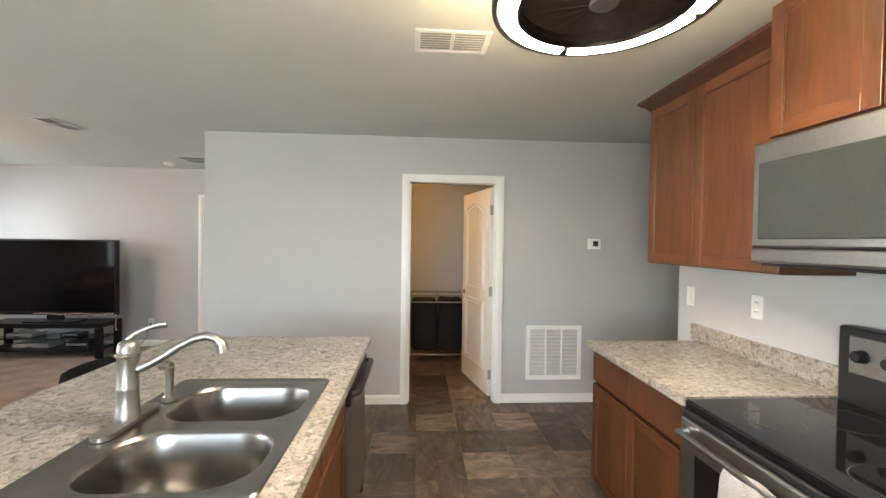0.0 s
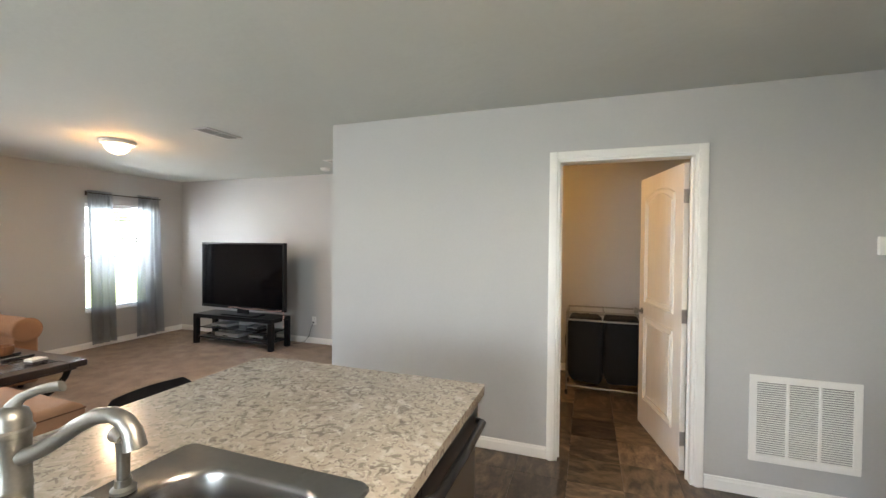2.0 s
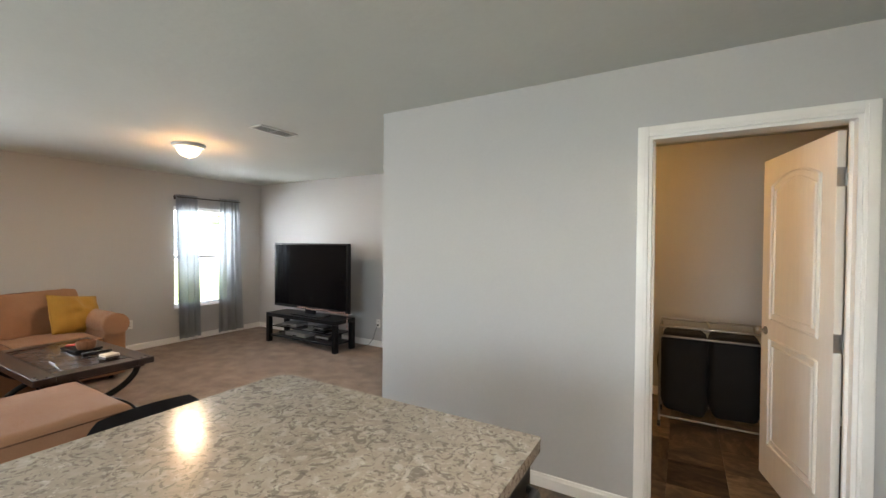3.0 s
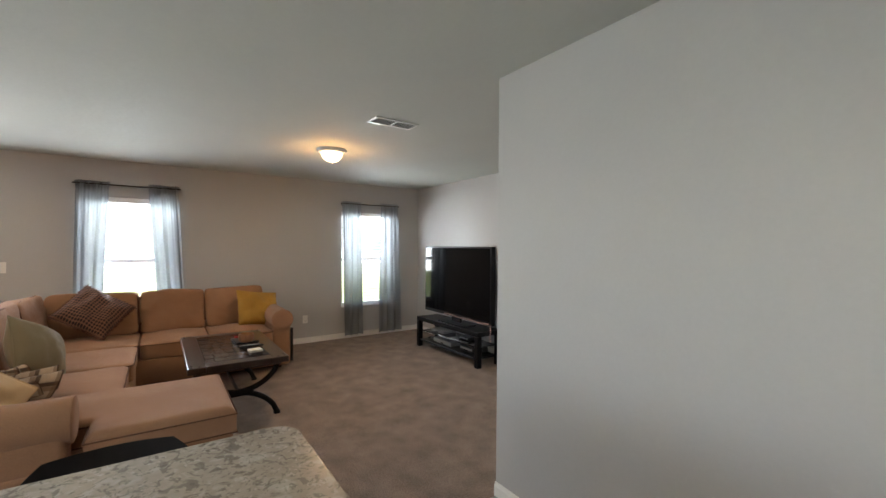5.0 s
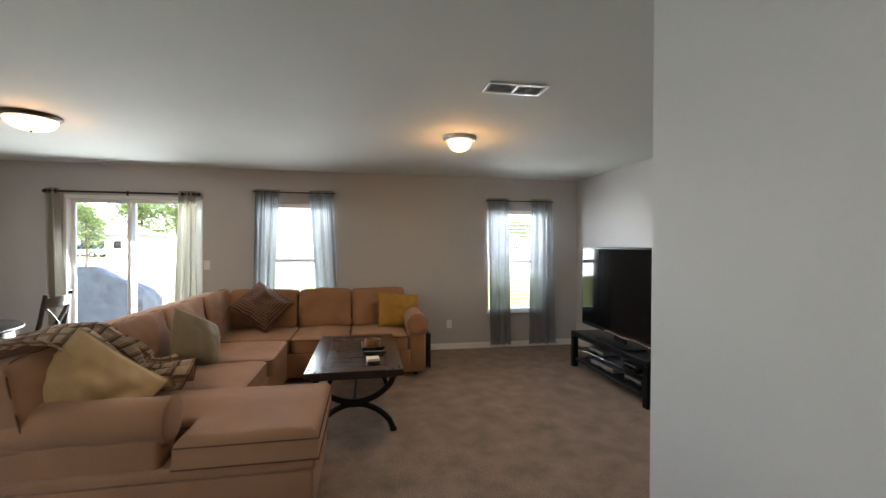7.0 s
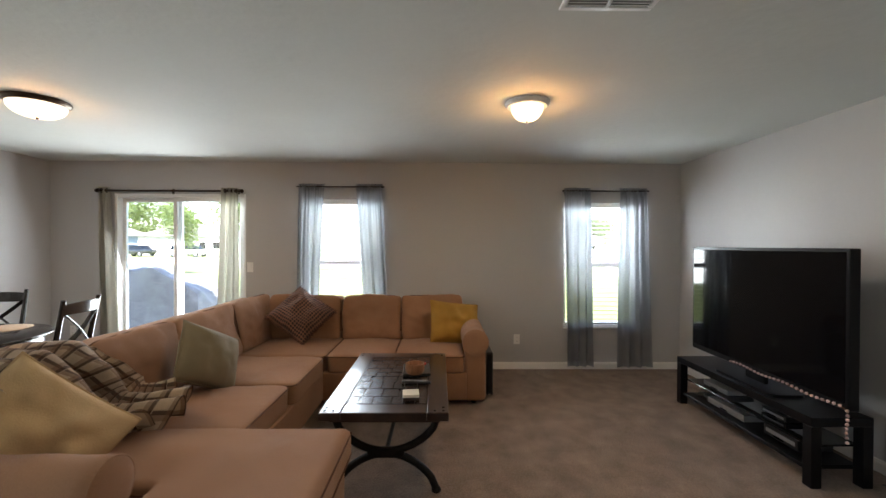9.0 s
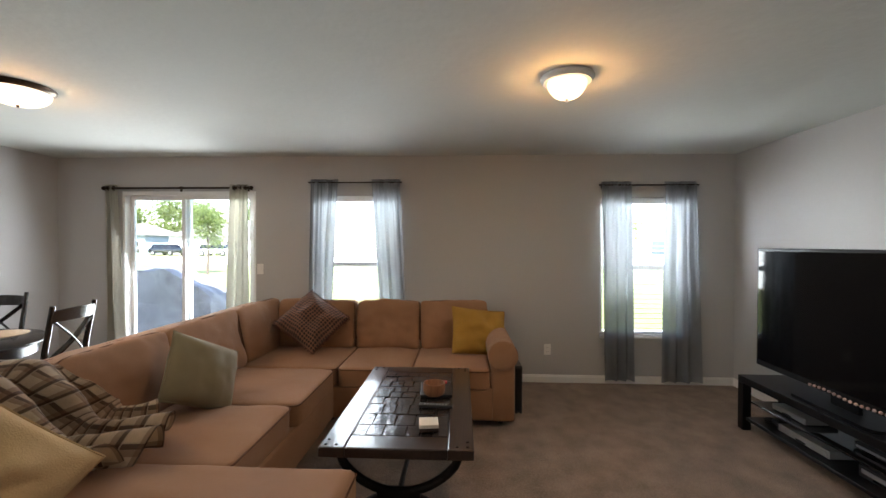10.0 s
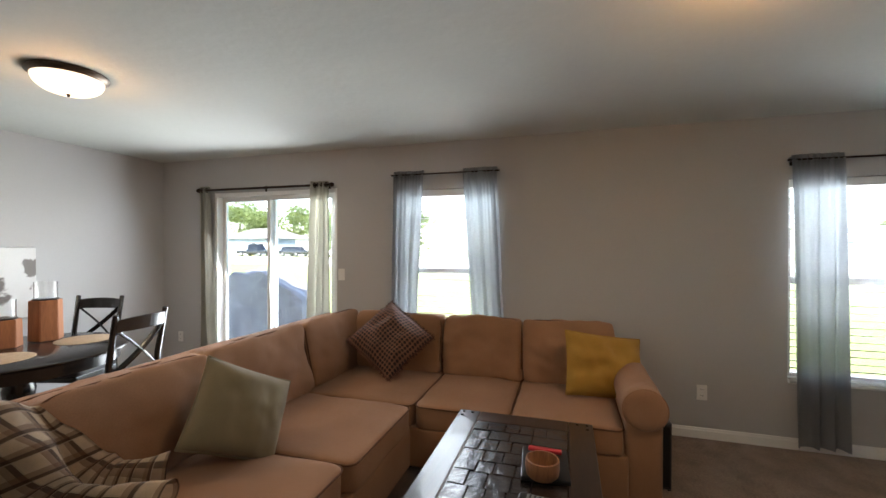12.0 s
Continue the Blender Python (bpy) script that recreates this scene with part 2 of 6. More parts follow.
SLATE = bsdf("dark_slate_inlay", (0.036, 0.027, 0.025), 0.22, var=0.3, scale=7, fine=40, bump=0.9, bscale=16, spread=0.35, coat=0.3)
TABLEBLACK = bsdf("black_painted_wood", (0.015, 0.013, 0.013), 0.25, var=0.2, scale=5, coat=0.3)
BOWLWOOD = wood("turned_acacia", (0.16, 0.065, 0.03), (0.34, 0.155, 0.07), 0.5, axis=2, scale=2)
ORANGEWOOD = wood("oiled_cedar", (0.21, 0.075, 0.03), (0.35, 0.14, 0.055), 0.5, scale=1.5)
CREAM = bsdf("cream_ceramic", (0.70, 0.64, 0.55), 0.5, var=0.06)
RED = bsdf("red_plastic", (0.48, 0.03, 0.04), 0.4, var=0.1)
PLASTICWHITE = bsdf("white_plastic", (0.78, 0.77, 0.74), 0.35, var=0.02)
GREYDARK = bsdf("dark_screen", (0.05, 0.055, 0.05), 0.2, var=0.1)
VENTGREY = bsdf("vent_grey", (0.27, 0.27, 0.26), 0.7, var=0.1)
SILVER = bsdf("silver_plastic", (0.32, 0.33, 0.34), 0.35, 0.3, var=0.1)
TOWEL = bsdf("white_terry_towel", (0.78, 0.75, 0.72), 1.0, var=0.04, fine=200, bump=0.8, bscale=260, sheen=0.4)
CURTAIN_BLUE = sheer("blue_grey_sheer", (0.37, 0.392, 0.415), 0.04, 0.20)
CURTAIN_CREAM = sheer("cream_linen", (0.50, 0.485, 0.42), 0.01, 0.06)
VINYL = bsdf("white_vinyl_frame", (0.80, 0.81, 0.81), 0.4, var=0.02)
SLAT = bsdf("white_blind_slat", (0.82, 0.82, 0.81), 0.45, var=0.02)
PANE = pane_mat("window_glass", 0.005)
CLEAR = glass_mat("clear_glass")
PINK = bsdf("pale_pink_bead", (0.62, 0.42, 0.38), 0.4, var=0.1, spread=0.3)
PLACEMAT = bsdf("woven_straw", (0.46, 0.33, 0.21), 0.9, var=0.15, scale=30, fine=150, bump=0.6, bscale=120)
LAMPGLASS = emitter("lit_frosted_glass", (1.0, 0.70, 0.38), 0.42)
LAMPGLASS2 = emitter("lit_alabaster_glass", (1.0, 0.80, 0.55), 0.30)
LEDWHITE = emitter("white_led_strip", (1.0, 0.87, 0.70), 23.0)
LEDWARM = emitter("warm_led_strip", (1.0, 0.74, 0.45), 32.0)
CONCRETE = bsdf("pale_concrete", (0.46, 0.44, 0.41), 0.9, var=0.08, scale=1.5, fine=60, bump=0.3, bscale=60)
GRASS = bsdf("mown_grass", (0.15, 0.18, 0.05), 1.0, var=0.2, scale=0.6, fine=8, bump=0.6, bscale=40, tint=(0.11, 0.13, 0.045))
LEAF = bsdf("tree_leaves", (0.12, 0.16, 0.05), 0.7, var=0.3, scale=2, fine=20)
BARK = bsdf("bark", (0.10, 0.075, 0.055), 0.9, var=0.3, scale=5, fine=40, bump=0.6, bscale=30)
ROOFING = bsdf("grey_shingle", (0.13, 0.125, 0.12), 0.9, var=0.15, scale=3, fine=30)
SIDING = bsdf("pale_siding", (0.50, 0.50, 0.49), 0.7, var=0.05, scale=1, fine=10)
SIDINGBLUE = bsdf("blue_grey_siding", (0.26, 0.31, 0.37), 0.7, var=0.05, scale=1, fine=10)
CARBLACK = bsdf("black_car_paint", (0.012, 0.013, 0.015), 0.15, var=0.1, coat=0.6)
COVER = bsdf("grey_grill_cover", (0.15, 0.15, 0.175), 0.6, var=0.2, scale=6, fine=60, bump=0.3, bscale=20)
SCREEN = bsdf("dark_coated_screen", (0.004, 0.004, 0.005), 0.07, var=0.1)
nodes_of(SCREEN)[2].inputs["Specular IOR Level"].default_value = 0.16
n, link, p = nodes_of(SLAT)
glow, mixed = n.new("ShaderNodeBsdfTranslucent"), n.new("ShaderNodeMixShader")
glow.inputs[0].default_value, mixed.inputs[0].default_value = (0.90, 0.91, 0.92, 1), 0.6
link(p.outputs[0], mixed.inputs[1])
link(glow.outputs[0], mixed.inputs[2])
link(mixed.outputs[0], n["Material Output"].inputs[0])
DARKMESH = bsdf("dark_bronze_mesh", (0.13, 0.095, 0.070), 0.35, 0.6, var=0.15, scale=12, fine=300, bump=0.3, bscale=500)
nodes_of(BLACKGLOSS)[2].inputs["Specular IOR Level"].default_value = 0.2
n, link, p = nodes_of(LEAF)
glow, mixed = n.new("ShaderNodeBsdfTranslucent"), n.new("ShaderNodeMixShader")
glow.inputs[0].default_value, mixed.inputs[0].default_value = (0.26, 0.33, 0.10, 1), 0.5
link(p.outputs[0], mixed.inputs[1])
link(glow.outputs[0], mixed.inputs[2])
link(mixed.outputs[0], n["Material Output"].inputs[0])

# ---- building blocks ----
def mesh_of(name, bm, material, smooth=False):
    me = bpy.data.meshes.new(name)
    bm.normal_update()
    bm.to_mesh(me)
    bm.free()
    me.materials.append(material)
    if smooth:
        for poly in me.polygons:
            poly.use_smooth = True
    return me


def part(name, bm, material, parent=None, label="", smooth=False):
    """Links a bmesh as one mesh object, under a thing or a part, in the parent's own space."""
    ob = new(name, mesh_of(name, bm, material, smooth))
    if smooth and len(ob.data.polygons) < 4000:
        ob.data.set_sharp_from_angle(angle=radians(40))
    ob.parent = parent
    return tagged(ob, label)


def thing(name, m, label, category, group="", kind=""):
    ob = new(name)
    ob.matrix_basis = m
    ob.empty_display_size = 0.1
    return tagged(ob, label, category, group, kind)


def solid(name, bm, material, label="", category="", kind="", smooth=False, group=""):
    ob = part(name, bm, material, None, label, smooth)
    return tagged(ob, label, category, group, kind)


def bx(x0, y0, z0, x1, y1, z1, bev=0.0, seg=1, bm=None):
    """A box, its edges rounded by bev."""
    bm = bm or bmesh.new()
    made = bmesh.ops.create_cube(bm, size=1.0)["verts"]
    for v in made:
        v.co = Vector(((x0 + x1) / 2 + v.co.x * (x1 - x0), (y0 + y1) / 2 + v.co.y * (y1 - y0), (z0 + z1) / 2 + v.co.z * (z1 - z0)))
    if bev:
        edges = list({e for v in made for e in v.link_edges})
        bmesh.ops.bevel(bm, geom=edges, offset=bev, segments=seg, affect="EDGES", profile=0.5)
    return bm


def rod(p0, p1, r0, r1=None, seg=14, bm=None, caps=True):
    """A round bar from p0 to p1, tapering from r0 to r1."""
    bm = bm or bmesh.new()
    p0, p1 = Vector(p0), Vector(p1)
    d = p1 - p0
    m = Matrix.Translation((p0 + p1) / 2) @ d.to_track_quat("Z", "Y").to_matrix().to_4x4()
    bmesh.ops.create_cone(bm, cap_ends=caps, segments=seg, radius1=r0, radius2=r0 if r1 is None else r1, depth=d.length, matrix=m)
    return bm


def sweep(points, radius, seg=10, bm=None, flat=1.0):
    """A bar bent along points; radius may be one number or one a point; flat squeezes it."""
    bm = bm or bmesh.new()
    pts = [Vector(p) for p in points]
    rings = []
    side = None
    for i, p in enumerate(pts):
        way = (pts[min(i + 1, len(pts) - 1)] - pts[max(i - 1, 0)]).normalized()
        if side is None:
            side = way.orthogonal().normalized()
        side = (side - way * side.dot(way)).normalized()
        up = way.cross(side)
        r = radius[i] if isinstance(radius, (list, tuple)) else radius
        rings.append([bm.verts.new(p + side * (r * math.cos(2 * math.pi * k / seg)) + up * (r * flat * math.sin(2 * math.pi * k / seg))) for k in range(seg)])
    for a, b in zip(rings, rings[1:]):
        for k in range(seg):
            bm.faces.new((a[k], a[(k + 1) % seg], b[(k + 1) % seg], b[k]))
    bm.faces.new(list(reversed(rings[0])))
    bm.faces.new(rings[-1])
    return bm


def lathe(profile, seg=36, at=(0, 0, 0), bm=None):
    """Turns (radius, height) pairs round the upright through at."""
    bm = bm or bmesh.new()
    at = Vector(at)
    rings = []
    for r, z in profile:
        if r < 1e-5:
            rings.append([bm.verts.new(at + Vector((0, 0, z)))] * seg)
        else:
            rings.append([bm.verts.new(at + Vector((r * math.cos(2 * math.pi * k / seg), r * math.sin(2 * math.pi * k / seg), z))) for k in range(seg)])
    for a, b in zip(rings, rings[1:]):
        for k in range(seg):
            loop = []
            for v in (a[k], a[(k + 1) % seg], b[(k + 1) % seg], b[k]):
                if v not in loop:
                    loop.append(v)
            if len(loop) > 2:
                bm.faces.new(loop)
    bmesh.ops.recalc_face_normals(bm, faces=bm.faces)
    return bm


def cushion(x0, y0, z0, x1, y1, z1, crown=0.02, n=14, power=7.0, wrinkle=0.004, seed=0.0):
    """A stuffed block: rounded edges, crowned faces, slight creases."""
    bm = bmesh.new()
    bmesh.ops.create_cube(bm, size=2.0)
    bmesh.ops.subdivide_edges(bm, edges=bm.edges[:], cuts=n, use_grid_fill=True)
    c, h = Vector(((x0 + x1) / 2, (y0 + y1) / 2, (z0 + z1) / 2)), Vector(((x1 - x0) / 2, (y1 - y0) / 2, (z1 - z0) / 2))
    thin = min(range(3), key=lambda k: h[k])
    for v in bm.verts:
        p = v.co.copy()
        q = p / (abs(p.x) ** power + abs(p.y) ** power + abs(p.z) ** power) ** (1 / power)
        a, b = [k for k in range(3) if k != thin]
        q[thin] *= 1 + crown / h[thin] * (1 - q[a] ** 2) * (1 - q[b] ** 2)
        w = c + Vector((q.x * h.x, q.y * h.y, q.z * h.z))
        d = noise.noise(w * 5 + Vector((seed, 0, 0))) * wrinkle * 2 + noise.noise(w * 17 + Vector((0, seed, 0))) * wrinkle
        v.co = w + q.normalized() * d
    return bm


def pillow(w, h, t, n=26, seed=0.0, crease=0.012):
    """A square throw pillow lying in the xz plane, thick along y, with drawn-out corners and creases."""
    bm = bmesh.new()
    for s in (-1, 1):
        grid = []
        for i in range(n + 1):
            row = []
            for j in range(n + 1):
                u, v = 2 * i / n - 1, 2 * j / n - 1
                bulge = max(0.0, (1 - u ** 2) * (1 - v ** 2)) ** 0.5
                x = w / 2 * u * (1 - 0.05 * (1 - v ** 2))
                z = h / 2 * v * (1 - 0.05 * (1 - u ** 2))
                y = s * t / 2 * bulge
                y += s * bulge * crease * 2 * noise.noise(Vector((u * 2.1 + seed, v * 2.1, s + seed)))
                y += s * bulge * crease * 0.9 * math.sin(5 * (u + v) + 4 * noise.noise(Vector((u * 1.3, v * 1.3, seed)))) * abs(u - v) * 0.5
                y += s * bulge * crease * 0.5 * noise.noise(Vector((u * 5 + seed, v * 3, seed)))
                row.append(bm.verts.new((x, y, z)))
            grid.append(row)
        for i in range(n):
            for j in range(n):
                f = (grid[i][j], grid[i + 1][j], grid[i + 1][j + 1], grid[i][j + 1])
                bm.faces.new(f if s < 0 else tuple(reversed(f)))
    bmesh.ops.remove_doubles(bm, verts=bm.verts, dist=1e-4)
    return bm


def edge_cord(w, h, r=0.005, n=40):
    """The corded seam round a pillow of that size."""
    pts = []
    for k in range(4 * n):
        s, f = divmod(k, n)
        f = 2 * f / n - 1
        u, v = [(f, -1), (1, f), (-f, 1), (-1, -f)][s]
        pts.append((w / 2 * u * (1 - 0.05 * (1 - v * v)), 0, h / 2 * v * (1 - 0.05 * (1 - u * u))))
    return sweep(pts + pts[:1], r, 6)


def drape(top, low, z0, z1, waves, depth, cols=90, rows=28, seed=0.0, thick=0.003):
    """A hanging curtain in soft folds along y; top and low are the y of its two sides at z1 and at z0."""
    bm = bmesh.new()
    grid = []
    for j in range(rows + 1):
        f = j / rows
        a, b = top[0] + (low[0] - top[0]) * f, top[1] + (low[1] - top[1]) * f
        row = []
        for i in range(cols + 1):
            s = i / cols
            fine = math.exp(-f * 7)
            bend = noise.noise(Vector((s * 2.0 + seed, f * 0.8, seed)))
            ph = waves * 2 * math.pi * s + seed + 1.5 * bend
            x = depth * (0.55 + 0.45 * f) * (math.sin(ph) + 0.35 * math.sin(1.7 * ph + seed)) * (1 + 0.6 * bend)
            x += 0.006 * fine * math.sin(waves * 7 * math.pi * s + seed)
            y = a + (b - a) * s + 0.35 * depth * math.cos(ph) * f + 0.010 * noise.noise(Vector((s * 3 + seed, f * 2.2, 4 + seed)))
            row.append(bm.verts.new((x, y, z1 + (z0 - z1) * f + 0.006 * noise.noise(Vector((s * 4, seed, f))))))
        grid.append(row)
    for j in range(rows):
        for i in range(cols):
            bm.faces.new((grid[j][i], grid[j][i + 1], grid[j + 1][i + 1], grid[j + 1][i]))
    bmesh.ops.solidify(bm, geom=bm.faces[:], thickness=thick)
    return bm


def panel_door(parent, m, w, h, t=0.02, frame_w=0.055, material=None):
    """A cabinet door in the yz plane facing -x: a recessed flat panel between two stiles and two rails."""
    def placed(*box, bev=0.003):
        bm = bx(*box, bev, 2 if bev else 1)
        bm.transform(m)
        return bm
    door = part("door", placed(0.008, frame_w - 0.004, frame_w - 0.004, t - 0.002, w - frame_w + 0.004, h - frame_w + 0.004, bev=0.0), CHERRY, parent, "cherry-stained recessed-panel door")
    for y in (0, w - frame_w):
        part("stile", placed(0, y, 0, t, y + frame_w, h), CHERRY, door)
    for z in (0, h - frame_w):
        part("rail", placed(0.0004, frame_w + 0.0005, z, t, w - frame_w - 0.0005, z + frame_w), CHERRY_RAIL, door)
    for y in (frame_w, w - frame_w):
        part("bead", placed(0.004, y - 0.005, frame_w, 0.011, y + 0.005, h - frame_w, bev=0.002), CHERRY, door)
    return door

# ---- the shell ----
X_FAR, Y_TV, Y_LEFT, Y_KIT, X_END, H = -6.33, 6.14, -1.28, 4.045, -1.955, 2.44
X_EAST, Y_EAST, Y_BACK, X_SIDE = 1.615, 2.835, -1.28, 3.6


def wall(name, boxes, label):
    bm = bmesh.new()
    for b in boxes:
        bx(*b, bm=bm)
    return solid(name, bm, PAINT, label, "wall", "structure")


W1, W2 = (4.745, 5.675, 0.49, 1.98), (1.665, 2.595, 0.50, 2.01)     # the two windows: y from, y to, sill, head
SL = (-0.535, 1.00, 2.06)                                              # the sliding door: y from, y to, head
T = 0.16
x0, x1 = X_FAR - T, X_FAR
wall("wall_west", [
    (x0, Y_LEFT - T, 0, x1, SL[0], H), (x0, SL[0], SL[2], x1, SL[1], H), (x0, SL[1], 0, x1, W2[0], H),
    (x0, W2[0], 0, x1, W2[1], W2[2]), (x0, W2[0], W2[3], x1, W2[1], H), (x0, W2[1], 0, x1, W1[0], H),
    (x0, W1[0], 0, x1, W1[1], W1[2]), (x0, W1[0], W1[3], x1, W1[1], H), (x0, W1[1], 0, x1, Y_TV + T, H)],
    "grey painted living room wall with two windows and a sliding door")
wall("wall_north", [(X_FAR, Y_TV, 0, -3.02, Y_TV + T, H), (-3.02, Y_TV, 2.04, -2.2, Y_TV + T, H), (-2.2, Y_TV, 0, 2.3, Y_TV + T, H)],
     "grey painted wall behind the television, with a doorway near the hall")
wall("wall_south", [(X_FAR, Y_LEFT - T, 0, -1.7, Y_LEFT, H), (-1.7, Y_LEFT - T, 0, -0.2, Y_LEFT, 0.7), (-1.7, Y_LEFT - T, 2.0, -0.2, Y_LEFT, H), (-0.2, Y_LEFT - T, 0, X_SIDE, Y_LEFT, H)],
     "grey painted wall beside the dining table, with a window")
wall("wall_kitchen", [(X_END, Y_KIT, 0, -0.161, Y_KIT + 0.115, H), (-0.161, Y_KIT, 2.052, 0.661, Y_KIT + 0.115, H), (0.661, Y_KIT, 0, X_SIDE, Y_KIT + 0.115, H)],
     "grey painted kitchen wall with a doorway to the laundry closet")
wall("wall_hall", [(X_END, Y_KIT + 0.115, 0, X_END + 0.115, Y_TV, H)], "grey painted side wall of the hall")
wall("wall_closet", [(2.1, Y_KIT + 0.115, 0, 2.3, Y_TV, H)], "grey painted end wall of the laundry closet")
wall("wall_range", [(X_EAST, Y_LEFT, 0, X_EAST + 0.115, Y_EAST, H)], "grey painted wall behind the range and counter")
wall("wall_east", [(X_SIDE, Y_LEFT - T, 0, X_SIDE + T, Y_KIT + 0.115, H)], "grey painted wall closing the kitchen passage")
solid("ceiling", bx(X_FAR - T, Y_LEFT - T, H, X_SIDE + T, Y_TV + T, H + 0.2), CEILING, "off-white knockdown-textured ceiling", "ceiling", "structure")
solid("floor_carpet", bx(X_FAR - T, 0.93, -0.1, -1.93, Y_TV + T, 0.0), CARPET, "taupe cut-pile carpet, slightly trodden", "carpet", "structure")
floor_tiles = solid("floor_kitchen", bx(-1.93, 0.93, -0.1, X_SIDE + T, Y_TV + T, -0.006, bm=bx(X_FAR - T, Y_LEFT - T, -0.1, X_SIDE + T, 0.93, -0.006)), GROUT, "slate-look brown vinyl tile floor", "floor", "structure")
solid("trim_threshold", bx(-1.95, 0.93, -0.004, -1.915, Y_KIT, 0.008, 0.003), STEEL, "thin metal strip between carpet and tiles", "threshold", "structure")


def baseboard(name, p, q, normal):
    """A skirting board on a wall from p to q, standing out along normal, with a stepped top."""
    n = Vector((*normal, 0))
    a, b = Vector((*p, 0)), Vector((*q, 0))
    bm = bmesh.new()
    prof = ((0, 0.002), (0.014, 0.002), (0.014, 0.062), (0.010, 0.070), (0.008, 0.080), (0.004, 0.084), (0, 0.084))
    rows = [[bm.verts.new(e + n * d + Vector((0, 0, z))) for d, z in prof] for e in (a, b)]
    for k in range(len(prof) - 1):
        bm.faces.new((rows[0][k], rows[0][k + 1], rows[1][k + 1], rows[1][k]))
    for r in rows:
        bm.faces.new(r)
    bmesh.ops.recalc_face_normals(bm, faces=bm.faces)
    solid(name, bm, WHITE, "white painted baseboard", "baseboard", "structure")


for p, q, nrm in (((X_FAR, SL[1] + 0.06), (X_FAR, Y_TV), (1, 0)), ((X_FAR, Y_LEFT), (X_FAR, SL[0] - 0.06), (1, 0)), ((X_FAR, Y_TV), (-3.095, Y_TV), (0, -1)),
                  ((X_FAR, Y_LEFT), (X_EAST, Y_LEFT), (0, 1)), ((X_END, Y_KIT), (-0.22, Y_KIT), (0, -1)), ((0.722, Y_KIT), (X_SIDE, Y_KIT), (0, -1)),
                  ((X_END, Y_KIT), (X_END, Y_TV), (-1, 0)), ((X_EAST, Y_EAST), (X_EAST + 0.115, Y_EAST), (0, 1)), ((X_END + 0.115, Y_TV), (2.1, Y_TV), (0, -1))):
    baseboard("baseboard", p, q, nrm)


def casing(y, xa, xb, head, depth, name):
    """Moulded door trim on the face y of a wall, round the opening xa..xb."""
    bm = bmesh.new()
    w = 0.054
    for a, b, c, d in ((xa - w - 0.003, 0, xa - 0.003, head + w), (xb + 0.003, 0, xb + w + 0.003, head + w), (xa - 0.003, head, xb + 0.003, head + w)):
        bx(a, y - 0.016, b, c, y, d, 0.004, 2, bm=bm)
        if c - a < 0.2:
            bx(a + 0.012, y - 0.021, b, c - 0.018, y - 0.0155, d - 0.012, bm=bm)
        else:
            bx(a - 0.0, y - 0.0205, b + 0.018, c + 0.0, y - 0.0155, d - 0.0125, bm=bm)
    # the lining of the opening, with its stop
    bx(xa - 0.003, y - 0.004, 0, xa + 0.014, y + depth + 0.004, head, bm=bm)
    bx(xb - 0.014, y - 0.004, 0, xb + 0.003, y + depth + 0.004, head, bm=bm)
    bx(xa + 0.014, y - 0.004, head - 0.016, xb - 0.014, y + depth + 0.004, head + 0.002, bm=bm)
    bx(xa + 0.014, y + 0.05, 0, xa + 0.026, y + 0.07, head - 0.016, bm=bm)
    bx(xb - 0.026, y + 0.05, 0, xb - 0.014, y + 0.07, head - 0.016, bm=bm)
    solid(name, bm, WHITE, "white moulded door casing", "door trim", "structure")


casing(Y_KIT, -0.161, 0.661, 2.050, 0.115, "trim_closet_door")
casing(Y_TV, -3.02, -2.2, 2.035, T, "trim_hall_door")


def two_panel_door(name, m, w, label):
    """A moulded door with an arched upper and a square lower panel; hinge edge at the origin, running along +x, thin along y."""
    ob = thing(name, m, label, "door", kind="structure")
    h, t = 2.015, 0.035
    leaf = part("panel", bx(0.0, -t / 2, 0.012, w, t / 2, h, 0.002), DOORWHITE, ob)
    for s in (-1, 1):
        for z0, z1, arch in ((0.24, 0.90, 0.0), (1.02, 1.84, 0.06)):
            for inset, d, r in ((0.125, 0.004, 0.012), (0.165, 0.003, 0.009)):
                a, b = inset, w - inset
                lo, hi = z0 + inset - 0.125, z1 - inset + 0.125
                pts = [(a, s * (t / 2), lo), (b, s * (t / 2), lo), (b, s * (t / 2), hi)]
                pts += [(b + (a - b) * k / 12, s * (t / 2), hi + arch * math.sin(math.pi * k / 12)) for k in range(1, 12)]
                pts += [(a, s * (t / 2), hi), (a, s * (t / 2), lo)]
                part("panel_moulding", sweep(pts, r, 6, flat=0.6), DOORWHITE, leaf)
    for s in (-1, 1):
        knob = lathe([(0.0, 0.0), (0.026, 0.0), (0.026, 0.006), (0.010, 0.012), (0.010, 0.03), (0.022, 0.036), (0.027, 0.05), (0.02, 0.062), (0, 0.066)], 20)
        knob.transform(pose(w - 0.065, s * t / 2, 0.94, -90 * s, 0, 0))
        part("knob", knob, NICKEL, ob, "brushed nickel door knob", True)
    for z in (0.22, 1.02, 1.80):
        hinge = rod((-0.006, -t / 2 - 0.006, z - 0.045), (-0.006, -t / 2 - 0.006, z + 0.045), 0.006, seg=10)
        bx(-0.016, -t / 2 - 0.002, z - 0.045, 0.03, -t / 2 + 0.001, z + 0.045, bm=hinge)
        bx(-0.004, -t / 2, z - 0.045, -0.001, t / 2, z + 0.045, bm=hinge)
        part("hinge", hinge, STEEL, ob, "steel butt hinge")
    return ob


